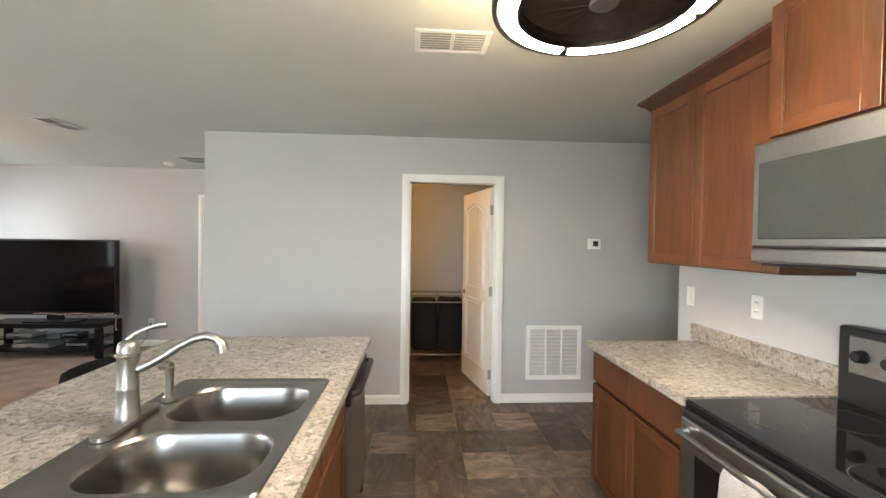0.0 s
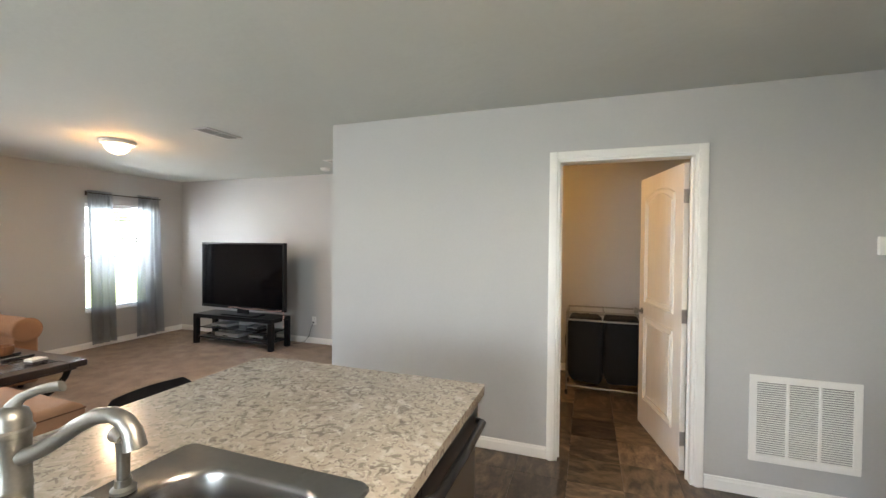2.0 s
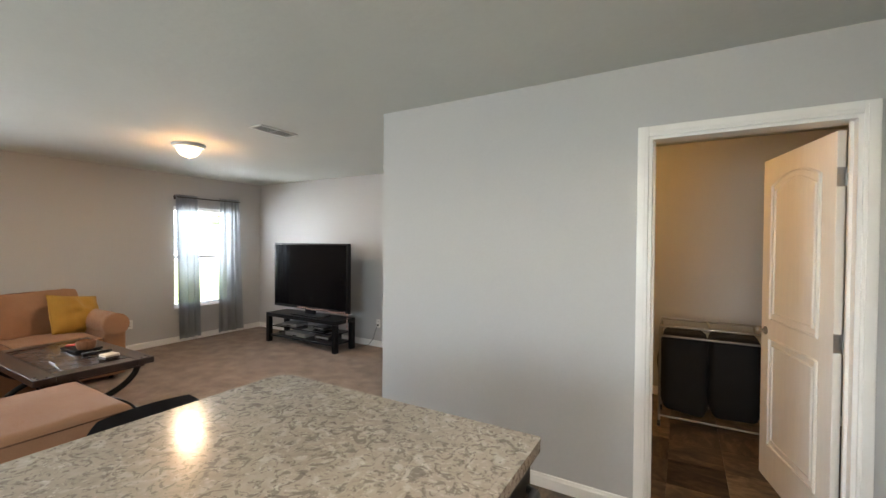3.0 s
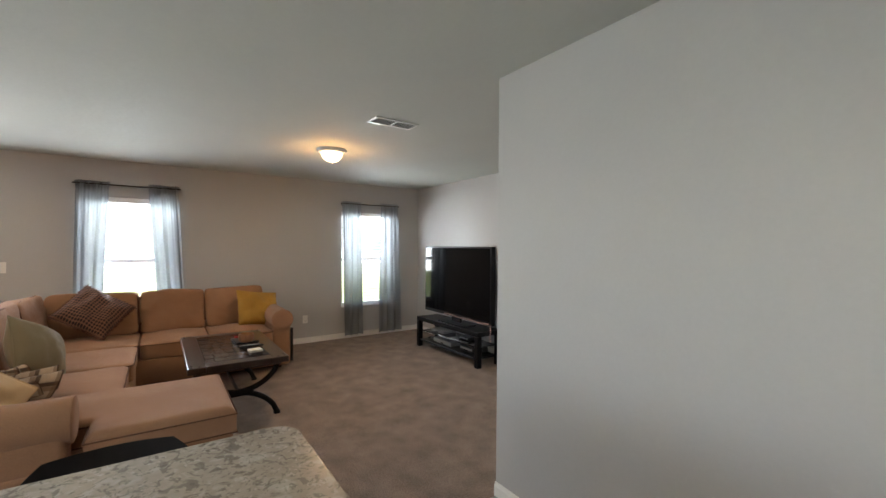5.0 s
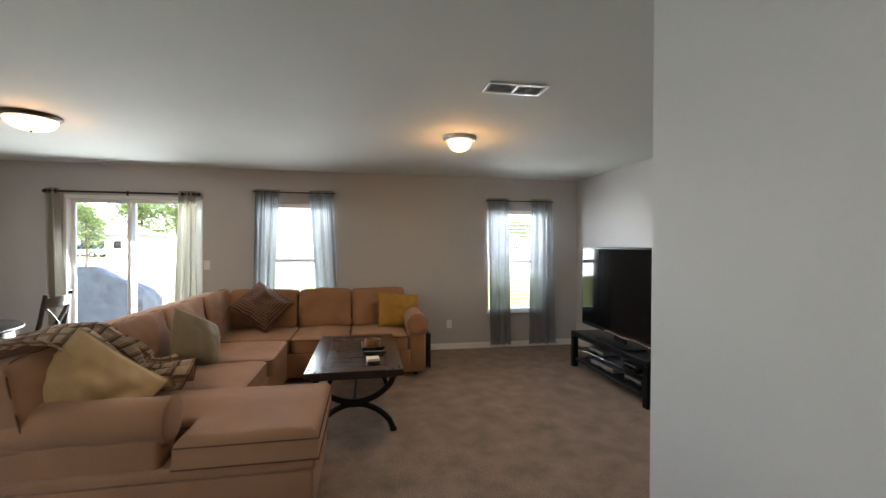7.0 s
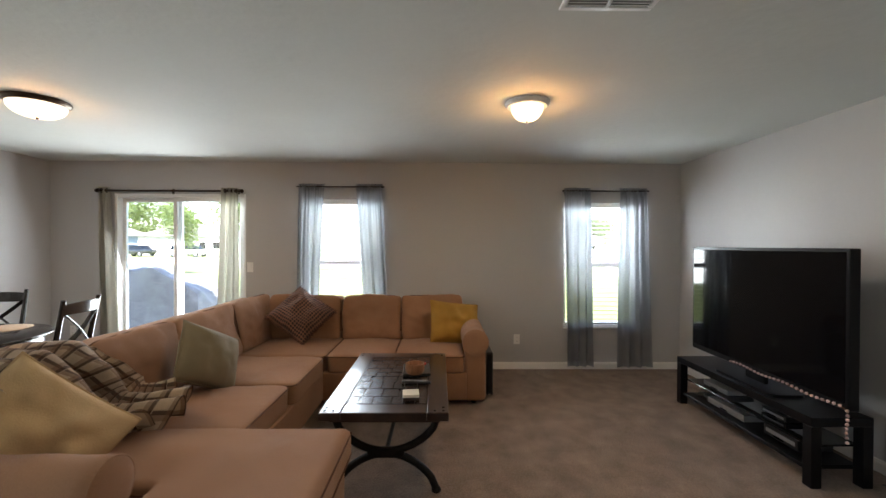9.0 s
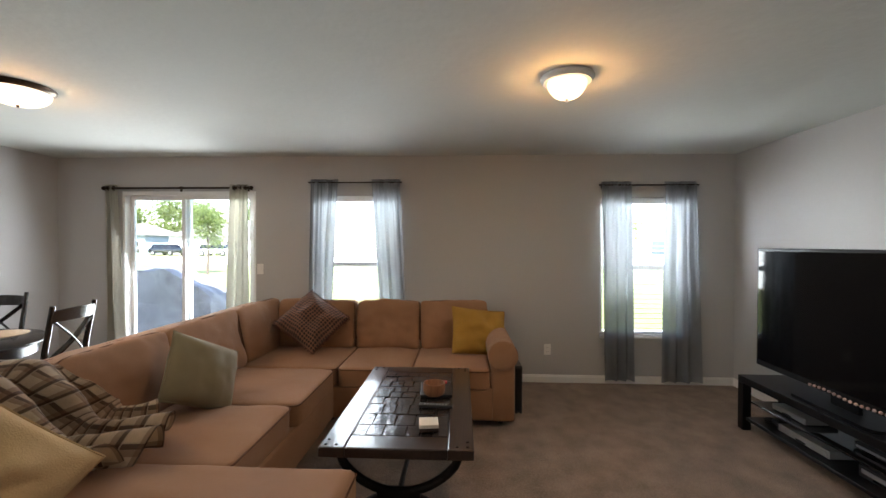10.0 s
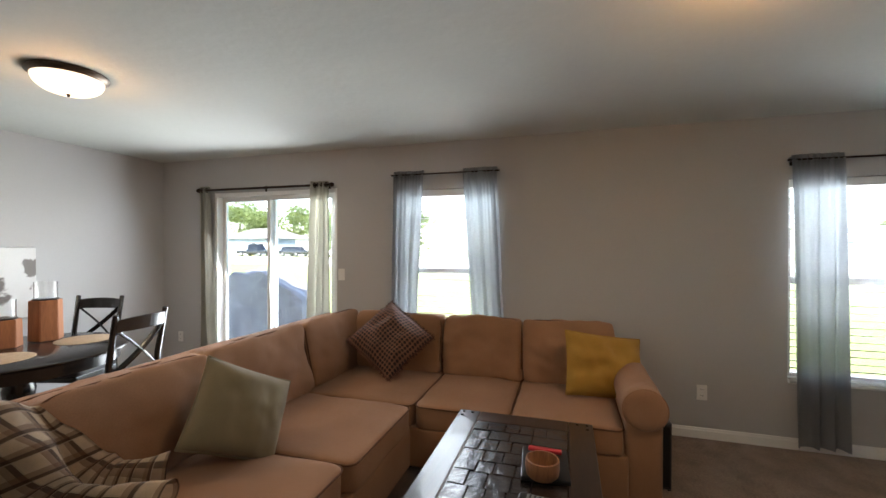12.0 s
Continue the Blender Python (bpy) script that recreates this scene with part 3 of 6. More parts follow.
two_panel_door("door_closet", pose(0.630, Y_KIT + 0.135, 0.0, 0, 0, 102.5), 0.77, "white moulded two-panel closet door standing open")
two_panel_door("door_hall", pose(-3.0, Y_TV + 0.06, 0.0, 0, 0, 0), 0.78, "white moulded two-panel door, closed")


# ---- windows and sliding door ----
def blind_slat():
    bm = bmesh.new()
    rows = []
    for k in range(5):
        f = k / 4 - 0.5
        rows.append([bm.verts.new((0.046 * f, y, 0.004 * (1 - 4 * f * f))) for y in (-0.45, 0.45)])
    for a, b in zip(rows, rows[1:]):
        bm.faces.new((a[0], b[0], b[1], a[1]))
    bmesh.ops.solidify(bm, geom=bm.faces[:], thickness=0.0011)
    return mesh_of("slat", bm, SLAT, True)


SLAT_MESH = blind_slat()


def window(name, y0, y1, z0, z1, label):
    ob = thing(name, pose(X_FAR, (y0 + y1) / 2, z0), label, "window", kind="structure")
    w, h = y1 - y0, z1 - z0
    a, b, xo, xi = -w / 2, w / 2, -0.135, -0.075
    bm = bx(xo, a, 0, xi, a + 0.05, h, 0.004)
    bx(xo, b - 0.05, 0, xi, b, h, 0.004, bm=bm)
    bx(xo, a + 0.05, 0, xi, b - 0.05, 0.055, 0.004, bm=bm)
    bx(xo, a + 0.05, h - 0.05, xi, b - 0.05, h, 0.004, bm=bm)
    part("window_frame", bm, VINYL, ob, "white vinyl frame")
    mid = h * 0.5
    part("meeting_rail", bx(xo + 0.005, a + 0.05, mid - 0.025, xi + 0.006, b - 0.05, mid + 0.025, 0.004), VINYL, ob)
    for lo, hi, x in ((0.055, mid - 0.025, xi - 0.025), (mid + 0.025, h - 0.05, xo + 0.03)):
        pane = part("pane", bx(x, a + 0.05, lo, x + 0.004, b - 0.05, hi), PANE, ob, "clear glass")
        pane.visible_shadow = False
    sill = bx(-0.075, a + 0.001, -0.004, 0.03, b - 0.001, 0.012, 0.004)
    part("window_sill", sill, WHITE, ob, "white marble-look sill")
    blind = thing("window_blind", pose(X_FAR, (y0 + y1) / 2, z0), "white horizontal slatted blind, slats open, inside the window", "blind")
    part("headrail", bx(-0.064, a + 0.008, h - 0.065, -0.008, b - 0.008, h - 0.004, 0.004), VINYL, blind)
    n = int((h - 0.12) / 0.052)
    for k in range(n):
        s = new("slat", SLAT_MESH)
        s.parent = blind
        s.matrix_basis = pose(-0.038, 0, 0.045 + k * 0.052, 0, -7 + 1.5 * math.sin(k * 2.1), 0)
    part("bottom_rail", bx(-0.062, a + 0.012, 0.014, -0.014, b - 0.012, 0.032, 0.004), SLAT, blind)
    for y in (-0.28, 0.28):
        part("ladder_cord", rod((-0.012, y, 0.03), (-0.012, y, h - 0.06), 0.0011, seg=5), SLAT, blind)


window("window_1", *W1, "white single-hung window with open blinds beside the television")
window("window_2", *W2, "white single-hung window with open blinds behind the sofa")

win3 = thing("window_3", pose(-0.95, Y_LEFT, 0.7), "white vinyl window in the dining wall", "window", kind="structure")
bm = bx(-0.75, -0.13, 0, -0.70, -0.07, 1.3, 0.004)
bx(0.70, -0.13, 0, 0.75, -0.07, 1.3, 0.004, bm=bm)
for z in (0.0, 0.62, 1.25):
    bx(-0.70, -0.13, z, 0.70, -0.07, z + 0.05, 0.004, bm=bm)
part("window_frame", bm, VINYL, win3, "white vinyl frame")
part("pane", bx(-0.70, -0.10, 0.05, 0.70, -0.096, 1.25), PANE, win3, "clear glass").visible_shadow = False
part("window_sill", bx(-0.749, -0.07, -0.004, 0.749, 0.03, 0.012, 0.004), WHITE, win3)

y0, y1, hd = SL
slider = thing("door_slider", pose(X_FAR, y0, 0), "white vinyl sliding glass patio door, closed", "sliding door", kind="structure")
w = y1 - y0
bm = bx(-0.15, 0, 0, -0.004, 0.03, hd, 0.004)
bx(-0.15, w - 0.03, 0, -0.004, w, hd, 0.004, bm=bm)
bx(-0.15, 0.03, hd - 0.045, -0.004, w - 0.03, hd, 0.004, bm=bm)
bx(-0.15, 0.03, 0, -0.004, w - 0.03, 0.045, 0.004, bm=bm)
part("frame", bm, VINYL, slider, "white vinyl frame")
for a, b, x in ((0.03, 0.735, -0.125), (0.665, w - 0.03, -0.075)):
    bm = bx(x, a, 0.045, x + 0.04, a + 0.04, hd - 0.045, 0.004)
    bx(x, b - 0.06, 0.045, x + 0.04, b, hd - 0.045, 0.004, bm=bm)
    bx(x, a + 0.04, 0.045, x + 0.04, b - 0.06, 0.13, 0.004, bm=bm)
    bx(x, a + 0.04, hd - 0.09, x + 0.04, b - 0.06, hd - 0.045, 0.004, bm=bm)
    sash = part("sash", bm, VINYL, slider)
    g = part("pane", bx(x + 0.017, a + 0.04, 0.13, x + 0.022, b - 0.06, hd - 0.09), PANE, sash, "clear glass")
    g.visible_shadow = False
part("handle", bx(-0.035, 0.69, 0.92, -0.012, 0.715, 1.10, 0.005, 2), VINYL, slider)


def curtain_rod(y0, y1, z, r, label, knob=0.0):
    ob = thing("curtain_rod", pose(X_FAR, y0, z), label, "curtain rod")
    L = y1 - y0
    part("pole", rod((0.075, 0, 0), (0.075, L, 0), r), BRONZE, ob, smooth=True)
    for y, s in ((0, -1), (L, 1)):
        e = knob or r * 1.3
        fin = lathe([(0, -e), (e * 0.7, -e * 0.7), (e, 0), (e * 0.7, e * 0.7), (0, e)], 14)
        fin.transform(pose(0.075, y + s * e * 0.8, 0, 90, 0, 0))
        part("finial", fin, BRONZE, ob, smooth=True)
    for y in ([0.04, L - 0.04] if not knob else [0.05, L / 2, L - 0.05]):
        b = rod((0.0, y, 0.0), (0.075, y, 0), r * 0.7, seg=8)
        bx(0.0, y - 0.012, -0.03, 0.004, y + 0.012, 0.03, bm=b)
        part("bracket", b, BRONZE, ob)


curtain_rod(4.72, 5.71, 2.105, 0.007, "thin dark bronze curtain rod over the window")
curtain_rod(1.63, 2.62, 2.14, 0.007, "thin dark bronze curtain rod over the window")
curtain_rod(-0.66, 0.965, 2.085, 0.012, "dark bronze curtain rod with ball finials over the patio door", 0.024)


def curtain(top, low, z0, z1, waves, depth, material, label, group, seed, pocket=True):
    ob = thing("curtain", pose(X_FAR + 0.075, 0, 0), label, "curtain", group)
    part("panel", drape(top, low, z0, z1, waves, depth, seed=seed), material, ob, smooth=True)
    if pocket:
        wide = (top[0] - 0.004, top[1] + 0.004)
        part("heading", drape(wide, wide, z1 - 0.01, z1 + 0.035, waves * 3, 0.009, cols=110, rows=4, seed=seed + 2), material, ob, "gathered rod-pocket heading", True)
    else:
        for k in range(4):
            y = top[0] + (top[1] - top[0]) * (k + 0.5) / 4
            eye = lathe([(0.017, -0.003), (0.026, -0.003), (0.027, 0.0), (0.026, 0.003), (0.017, 0.003), (0.017, -0.003)], 18)
            eye.transform(pose(0, y, z1 - 0.04, 90, 0, 0))
            part("grommet", eye, BRONZE, ob, "dark metal grommet", True)


SHEER = "blue-grey sheer rod-pocket curtain reaching the baseboard"
curtain((4.725, 5.035), (4.765, 5.075), 0.055, 2.105, 3, 0.022, CURTAIN_BLUE, SHEER, "sheer curtains", 0.3)
curtain((5.380, 5.695), (5.350, 5.775), 0.045, 2.105, 3, 0.024, CURTAIN_BLUE, SHEER, "sheer curtains", 1.7)
curtain((1.640, 1.940), (1.615, 1.850), 0.10, 2.14, 3, 0.022, CURTAIN_BLUE, SHEER, "sheer curtains", 2.6)
curtain((2.305, 2.610), (2.440, 2.710), 0.10, 2.14, 3, 0.022, CURTAIN_BLUE, SHEER, "sheer curtains", 3.9)
LINEN = "cream linen grommet curtain beside the patio door"
curtain((-0.675, -0.545), (-0.665, -0.445), 0.03, 2.125, 2, 0.032, CURTAIN_CREAM, LINEN, "linen curtains", 5.1, False)
curtain((0.770, 0.945), (0.690, 0.955), 0.03, 2.125, 3, 0.036, CURTAIN_CREAM, LINEN, "linen curtains", 6.4, False)

# ---- kitchen island ----
IX0, IX1, IY0, IY1, TOPZ = -1.455, -0.345, 0.10, 2.755, 0.922
SX0, SX1, SY0, SY1 = -1.005, -0.425, 1.20, 1.995      # the sink's rim
BOWLS = ((-0.905, -0.465, 1.235, 1.545), (-0.905, -0.465, 1.60, 1.93))


def outline(x0, y0, x1, y1, radii, n=8):
    """The corners of a rectangle, each rounded by its own radius, anticlockwise from x0, y0."""
    pts = []
    for (cx, cy, a), r in zip(((x0, y0, 180), (x1, y0, 270), (x1, y1, 0), (x0, y1, 90)), radii):
        ox, oy = cx + (r if cx == x0 else -r), cy + (r if cy == y0 else -r)
        for k in range(n + 1):
            t = radians(a + 90 * k / n)
            pts.append((ox + r * math.cos(t), oy + r * math.sin(t)))
    return pts


def slab(pts, z0, z1, hole=None, bev=0.0):
    """A plate with that outline, and a hole in it."""
    bm = bmesh.new()
    loops = []
    for z in (z0, z1):
        loops.append([bm.verts.new((x, y, z)) for x, y in pts])
    n = len(pts)
    for k in range(n):
        bm.faces.new((loops[0][k], loops[0][(k + 1) % n], loops[1][(k + 1) % n], loops[1][k]))
    if hole:
        inner = [[bm.verts.new((x, y, z)) for x, y in hole] for z in (z0, z1)]
        m = len(hole)
        for k in range(m):
            bm.faces.new((inner[0][(k + 1) % m], inner[0][k], inner[1][k], inner[1][(k + 1) % m]))
        for a, b in ((loops[0], inner[0]), (loops[1], inner[1])):
            es = [bm.edges.get((a[k], a[(k + 1) % n])) for k in range(n)] + [bm.edges.get((b[k], b[(k + 1) % m])) for k in range(m)]
            bmesh.ops.triangle_fill(bm, edges=es, use_beauty=True)
    else:
        bm.faces.new(loops[1])
        bm.faces.new(list(reversed(loops[0])))
    bmesh.ops.recalc_face_normals(bm, faces=bm.faces)
    return bm


hole = outline(SX0 + 0.02, SY0 + 0.02, SX1 - 0.02, SY1 - 0.02, [0.03] * 4, 4)
worktop = thing("island_worktop", pose(0, 0, 0), "cream and tan stone-look laminate island worktop", "countertop")
ISLE = (0.02, 0.02, 0.012, 0.075)
part("surface", slab(outline(IX0, IY0, IX1, IY1, ISLE), TOPZ - 0.008, TOPZ, hole), TOP, worktop)
part("edge_band", slab(outline(IX0 + 0.001, IY0 + 0.001, IX1 - 0.001, IY1 - 0.001, ISLE), TOPZ - 0.038, TOPZ - 0.0085, hole), TOP, worktop, "laminate edge band")

BX0, BX1 = -1.10, -0.385      # the cabinets under the island, leaving a knee space for the stools


def base_unit(name, m, w, depth, label, drawer=True, doors=1, material=None, group="base cabinets", top=0.883):
    """A base cabinet: its front in the yz plane facing -x, running along +y from the origin, with drawer, doors and toe kick."""
    ob = thing(name, m, label, "cabinet", group)
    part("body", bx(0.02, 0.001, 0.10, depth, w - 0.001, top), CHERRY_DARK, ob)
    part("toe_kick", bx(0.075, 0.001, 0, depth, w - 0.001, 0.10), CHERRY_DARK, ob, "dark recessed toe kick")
    g = 0.004
    dw = (w - g * (doors + 1)) / doors
    for k in range(doors):
        panel_door(ob, pose(0, g + k * (dw + g), 0.115), dw, 0.565)
        if drawer:
            f = bx(0, 0, 0, 0.02, dw, 0.165, 0.006, 2)
            f.transform(pose(0, g + k * (dw + g), 0.70))
            part("drawer_front", f, CHERRY, ob, "cherry-stained slab drawer front")
    return ob


def facing_east(x, y):
    return pose(x, y, 0, 0, 0, 180)


base_unit("base_cabinet", facing_east(BX1, 2.115), 0.923, 0.70, "cherry-stained sink base cabinet under the island", True, 2, group="island cabinets", top=0.70)
base_unit("base_cabinet", facing_east(BX1, 1.19), 0.95, 0.70, "cherry-stained base cabinet under the island", True, 2, group="island cabinets")
solid("island_end_panel", bx(BX0, 2.72, 0.0, BX1 + 0.004, 2.735, 0.883, 0.002), CHERRY, "cherry-stained end panel of the island", "panel")
solid("island_back_panel", bx(BX0 - 0.016, IY0 + 0.1, 0.0, BX0 - 0.002, 2.735, 0.883, 0.002), CHERRY, "cherry-stained back panel of the island", "panel")

dw = thing("dishwasher", facing_east(BX1, 2.718), "stainless dishwasher with a black control strip built into the island", "dishwasher")
part("body", bx(0.03, 0.0, 0.10, 0.6, 0.598, 0.88), BLACK, dw)
part("door", bx(-0.012, 0.004, 0.115, 0.03, 0.594, 0.745, 0.006, 2), STEEL, dw, "brushed stainless door")
part("control_strip", bx(-0.022, 0.004, 0.75, 0.03, 0.594, 0.878, 0.008, 2), BLACK, dw, "black control strip")
part("handle", sweep([(-0.02, 0.03, 0.80), (-0.05, 0.05, 0.805), (-0.055, 0.30, 0.807), (-0.05, 0.545, 0.805), (-0.02, 0.57, 0.80)], 0.016, 10, flat=0.8), BLACK, dw, "black bar handle", True)
part("kick_plate", bx(0.06, 0.0, 0.0, 0.09, 0.598, 0.10), BLACK, dw)

# ---- sink and tap ----
sink = thing("kitchen_sink", pose(0, 0, TOPZ), "double-bowl stainless steel drop-in sink in the island", "sink")
bm = bmesh.new()


def ring(bm, x0, y0, x1, y1, r, z, n=9):
    return [bm.verts.new((x, y, z)) for x, y in outline(x0, y0, x1, y1, [r] * 4, n)]


outer = ring(bm, SX0, SY0, SX1, SY1, 0.035, 0.001)
rim = ring(bm, SX0 + 0.005, SY0 + 0.005, SX1 - 0.005, SY1 - 0.005, 0.032, 0.007)
flat = ring(bm, SX0 + 0.016, SY0 + 0.016, SX1 - 0.016, SY1 - 0.016, 0.025, 0.004)
for a, b in ((outer, rim), (rim, flat)):
    for k in range(len(a)):
        bm.faces.new((a[k], a[(k + 1) % len(a)], b[(k + 1) % len(a)], b[k]))
edges = [bm.edges.get((flat[k], flat[(k + 1) % len(flat)])) for k in range(len(flat))]
for x0, x1, y0, y1 in BOWLS:
    levels = [(0.0, 0.004, 0.125), (0.004, 0.0, 0.122), (0.010, -0.012, 0.116), (0.018, -0.10, 0.11), (0.03, -0.155, 0.10), (0.06, -0.185, 0.075), (0.12, -0.19, 0.03)]
    rings = [ring(bm, x0 + d, y0 + d, x1 - d, y1 - d, r, z) for d, z, r in levels]
    for a, b in zip(rings, rings[1:]):
        for k in range(len(a)):
            bm.faces.new((a[k], a[(k + 1) % len(a)], b[(k + 1) % len(a)], b[k]))
    bm.faces.new(rings[-1])
    edges += [bm.edges.get((rings[0][k], rings[0][(k + 1) % len(rings[0])])) for k in range(len(rings[0]))]
bmesh.ops.triangle_fill(bm, edges=edges, use_beauty=True)
bmesh.ops.recalc_face_normals(bm, faces=bm.faces)
part("basin", bm, SINKSTEEL, sink, "satin stainless bowls and rim", True)
for x0, x1, y0, y1 in BOWLS:
    d = lathe([(0.0, 0.0), (0.018, 0.001), (0.02, 0.004), (0.04, 0.005), (0.044, 0.001)], 24, ((x0 + x1) / 2, (y0 + y1) / 2, -0.19))
    part("drain", d, NICKEL, sink, "steel basket drain", True)

tap = thing("kitchen_faucet", pose(-0.955, 1.595, TOPZ + 0.006), "brushed nickel single-lever kitchen faucet on the sink", "faucet")
bm = slab(outline(-0.028, -0.13, 0.028, 0.13, [0.027] * 4, 8), 0.0, 0.012)
part("base_plate", bm, NICKEL, tap, smooth=True)
part("body", lathe([(0.034, 0.010), (0.036, 0.014), (0.033, 0.03), (0.030, 0.06), (0.0285, 0.10), (0.030, 0.104), (0.030, 0.112), (0.0285, 0.116), (0.0285, 0.20), (0.030, 0.203), (0.033, 0.208), (0.033, 0.214), (0.029, 0.218), (0.028, 0.235), (0.024, 0.248), (0.012, 0.256), (0, 0.258)], 36), NICKEL, tap, smooth=True)
pts = [(0.026, 0.004, 0.165), (0.06, 0.012, 0.18), (0.10, 0.02, 0.205), (0.14, 0.028, 0.232), (0.18, 0.034, 0.252), (0.215, 0.038, 0.258), (0.24, 0.041, 0.25), (0.256, 0.043, 0.232), (0.262, 0.044, 0.205)]
part("spout", sweep(pts, [0.015, 0.0145, 0.0145, 0.014, 0.014, 0.014, 0.0145, 0.016, 0.018], 14), NICKEL, tap, "arched spout", True)
part("lever", sweep([(0.0, 0.0, 0.252), (0.018, 0.006, 0.272), (0.05, 0.015, 0.287), (0.08, 0.022, 0.295), (0.098, 0.027, 0.297)], [0.012, 0.009, 0.0085, 0.010, 0.011], 12, flat=0.6), NICKEL, tap, "thin curved lever", True)
spray = thing("side_sprayer", pose(-0.937, 1.775, TOPZ + 0.006), "brushed nickel side sprayer in its holder on the sink", "sprayer")
part("holder", lathe([(0.025, 0.0), (0.025, 0.008), (0.017, 0.014), (0.016, 0.03), (0, 0.032)], 24), NICKEL, spray, smooth=True)
part("wand", lathe([(0.013, 0.03), (0.0125, 0.06), (0.014, 0.10), (0.016, 0.115), (0.0, 0.128)], 20), NICKEL, spray, smooth=True)
part("nozzle", sweep([(0.006, -0.002, 0.118), (-0.012, 0.002, 0.124), (-0.03, 0.006, 0.122)], [0.014, 0.016, 0.019], 14), NICKEL, spray, smooth=True)

# ---- stool ----
stool = thing("counter_chair", pose(-1.40, 2.31, 0), "black leatherette chair with a low back at the island", "chair")
bm = cushion(-0.19, -0.2, 0.545, 0.20, 0.2, 0.61, 0.012)
part("seat", bm, BLACKCLOTH, stool, smooth=True)
bm = bmesh.new()
rows = []
for j in range(9):
    f = j / 8
    row = []
    for i in range(17):
        s = i / 8 - 1
        z = 0.62 + f * 0.275
        if f > 0.7:
            z -= 0.05 * max(0, abs(s) - 0.75) ** 1.2 * 5 * (f - 0.7) / 0.3
        row.append(bm.verts.new((-0.215 - 0.03 * f + 0.05 * s * s, 0.19 * s, z)))
    rows.append(row)
for a, b in zip(rows, rows[1:]):
    for k in range(16):
        bm.faces.new((a[k], a[k + 1], b[k + 1], b[k]))
bmesh.ops.solidify(bm, geom=bm.faces[:], thickness=0.022)
part("backrest", bm, BLACKCLOTH, stool, smooth=True)
for x in (-0.17, 0.18):
    for y in (-0.17, 0.17):
        part("leg", rod((x * 1.08, y * 1.08, 0), (x * 0.95, y * 0.95, 0.56), 0.014, 0.018, 10), BLACK, stool, smooth=True)
for y in (-0.18, 0.18):
    part("stretcher", rod((-0.18, y, 0.2), (0.19, y, 0.2), 0.009, seg=8), BLACK, stool, smooth=True)
for y in (-0.16, 0.16):
    part("back_post", rod((-0.18, y, 0.55), (-0.205, y, 0.70), 0.012, seg=8), BLACK, stool, smooth=True)

# ---- range wall ----
CX, RY1, RY0 = 0.935, 1.765, 1.0
def counter_top(y0, y1, label):
    """A worktop on the range wall with its front edge band."""
    ob = thing("counter_worktop", pose(0, 0, 0), label, "countertop")
    part("surface", slab(outline(CX + 0.003, y0, X_EAST - 0.002, y1, (0.004,) * 4, 2), TOPZ - 0.036, TOPZ), TOP, ob)
    part("edge_band", bx(CX, y0 + 0.0005, TOPZ - 0.038, CX + 0.0028, y1 - 0.0005, TOPZ - 0.0015), TOP, ob, "laminate edge band")


counter_top(RY1 + 0.003, 2.645, "cream and tan stone-look laminate counter beside the range")
solid("backsplash", bx(X_EAST - 0.02, RY1 + 0.003, TOPZ + 0.001, X_EAST, 2.69, TOPZ + 0.098, 0.004, 2), TOP, "low laminate backsplash on the counter", "backsplash")
base_unit("base_cabinet", pose(CX + 0.028, 2.23, 0), 0.40, 0.645, "cherry-stained base cabinet with a drawer", True, 1)
base_unit("base_cabinet", pose(CX + 0.028, RY1 + 0.004, 0), 0.465, 0.645, "cherry-stained base cabinet with a drawer beside the range", True, 1)
base_unit("base_cabinet", pose(CX + 0.028, 0.25, 0), 0.745, 0.645, "cherry-stained base cabinet on the far side of the range", True, 2)
counter_top(0.24, RY0 - 0.003, "cream and tan stone-look laminate counter")

rg = thing("range", pose(CX, RY0, 0), "stainless electric range with a black glass cooktop", "range")
w = RY1 - RY0
part("body", bx(0.03, 0.003, 0.02, 0.64, w - 0.003, 0.885), BLACK, rg)
part("cooktop", bx(0.0, 0.002, 0.886, 0.60, w - 0.002, 0.918, 0.008, 3), BLACKGLASS, rg, "black glass cooktop")
for x, y, r in ((0.17, 0.2, 0.10), (0.17, 0.56, 0.085), (0.42, 0.2, 0.085), (0.42, 0.56, 0.11)):
    part("burner_ring", lathe([(r, 0.9185), (r - 0.004, 0.919), (r - 0.004, 0.9184)], 40, (x, y, 0)), GREYDARK, rg, "thin printed burner ring")
part("control_fascia", bx(-0.008, 0.003, 0.862, 0.03, w - 0.003, 0.884, 0.006, 2), BLACK, rg, "black vent strip under the cooktop")
door = part("oven_door", bx(-0.018, 0.006, 0.22, 0.03, w - 0.006, 0.858, 0.008, 2), STEEL, rg, "stainless oven door")
part("oven_window", bx(-0.0215, 0.09, 0.33, -0.012, w - 0.09, 0.75, 0.003), BLACKGLASS, door, "dark oven window")
part("handle", sweep([(-0.018, 0.05, 0.815), (-0.06, 0.055, 0.82), (-0.062, w / 2, 0.822), (-0.06, w - 0.055, 0.82), (-0.018, w - 0.05, 0.815)], 0.012, 12), STEEL, door, "stainless bar handle", True)
part("drawer", bx(-0.014, 0.006, 0.04, 0.03, w - 0.006, 0.21, 0.008, 2), STEEL, rg, "stainless storage drawer")
bm = bx(0.605, 0.002, 0.89, 0.668, w - 0.002, 1.20, 0.012, 3)
guard = part("backguard", bm, BLACK, rg, "black raised backguard")
part("control_panel", bx(0.597, 0.05, 1.03, 0.608, w - 0.05, 1.17, 0.004), STEEL, guard, "stainless control panel")
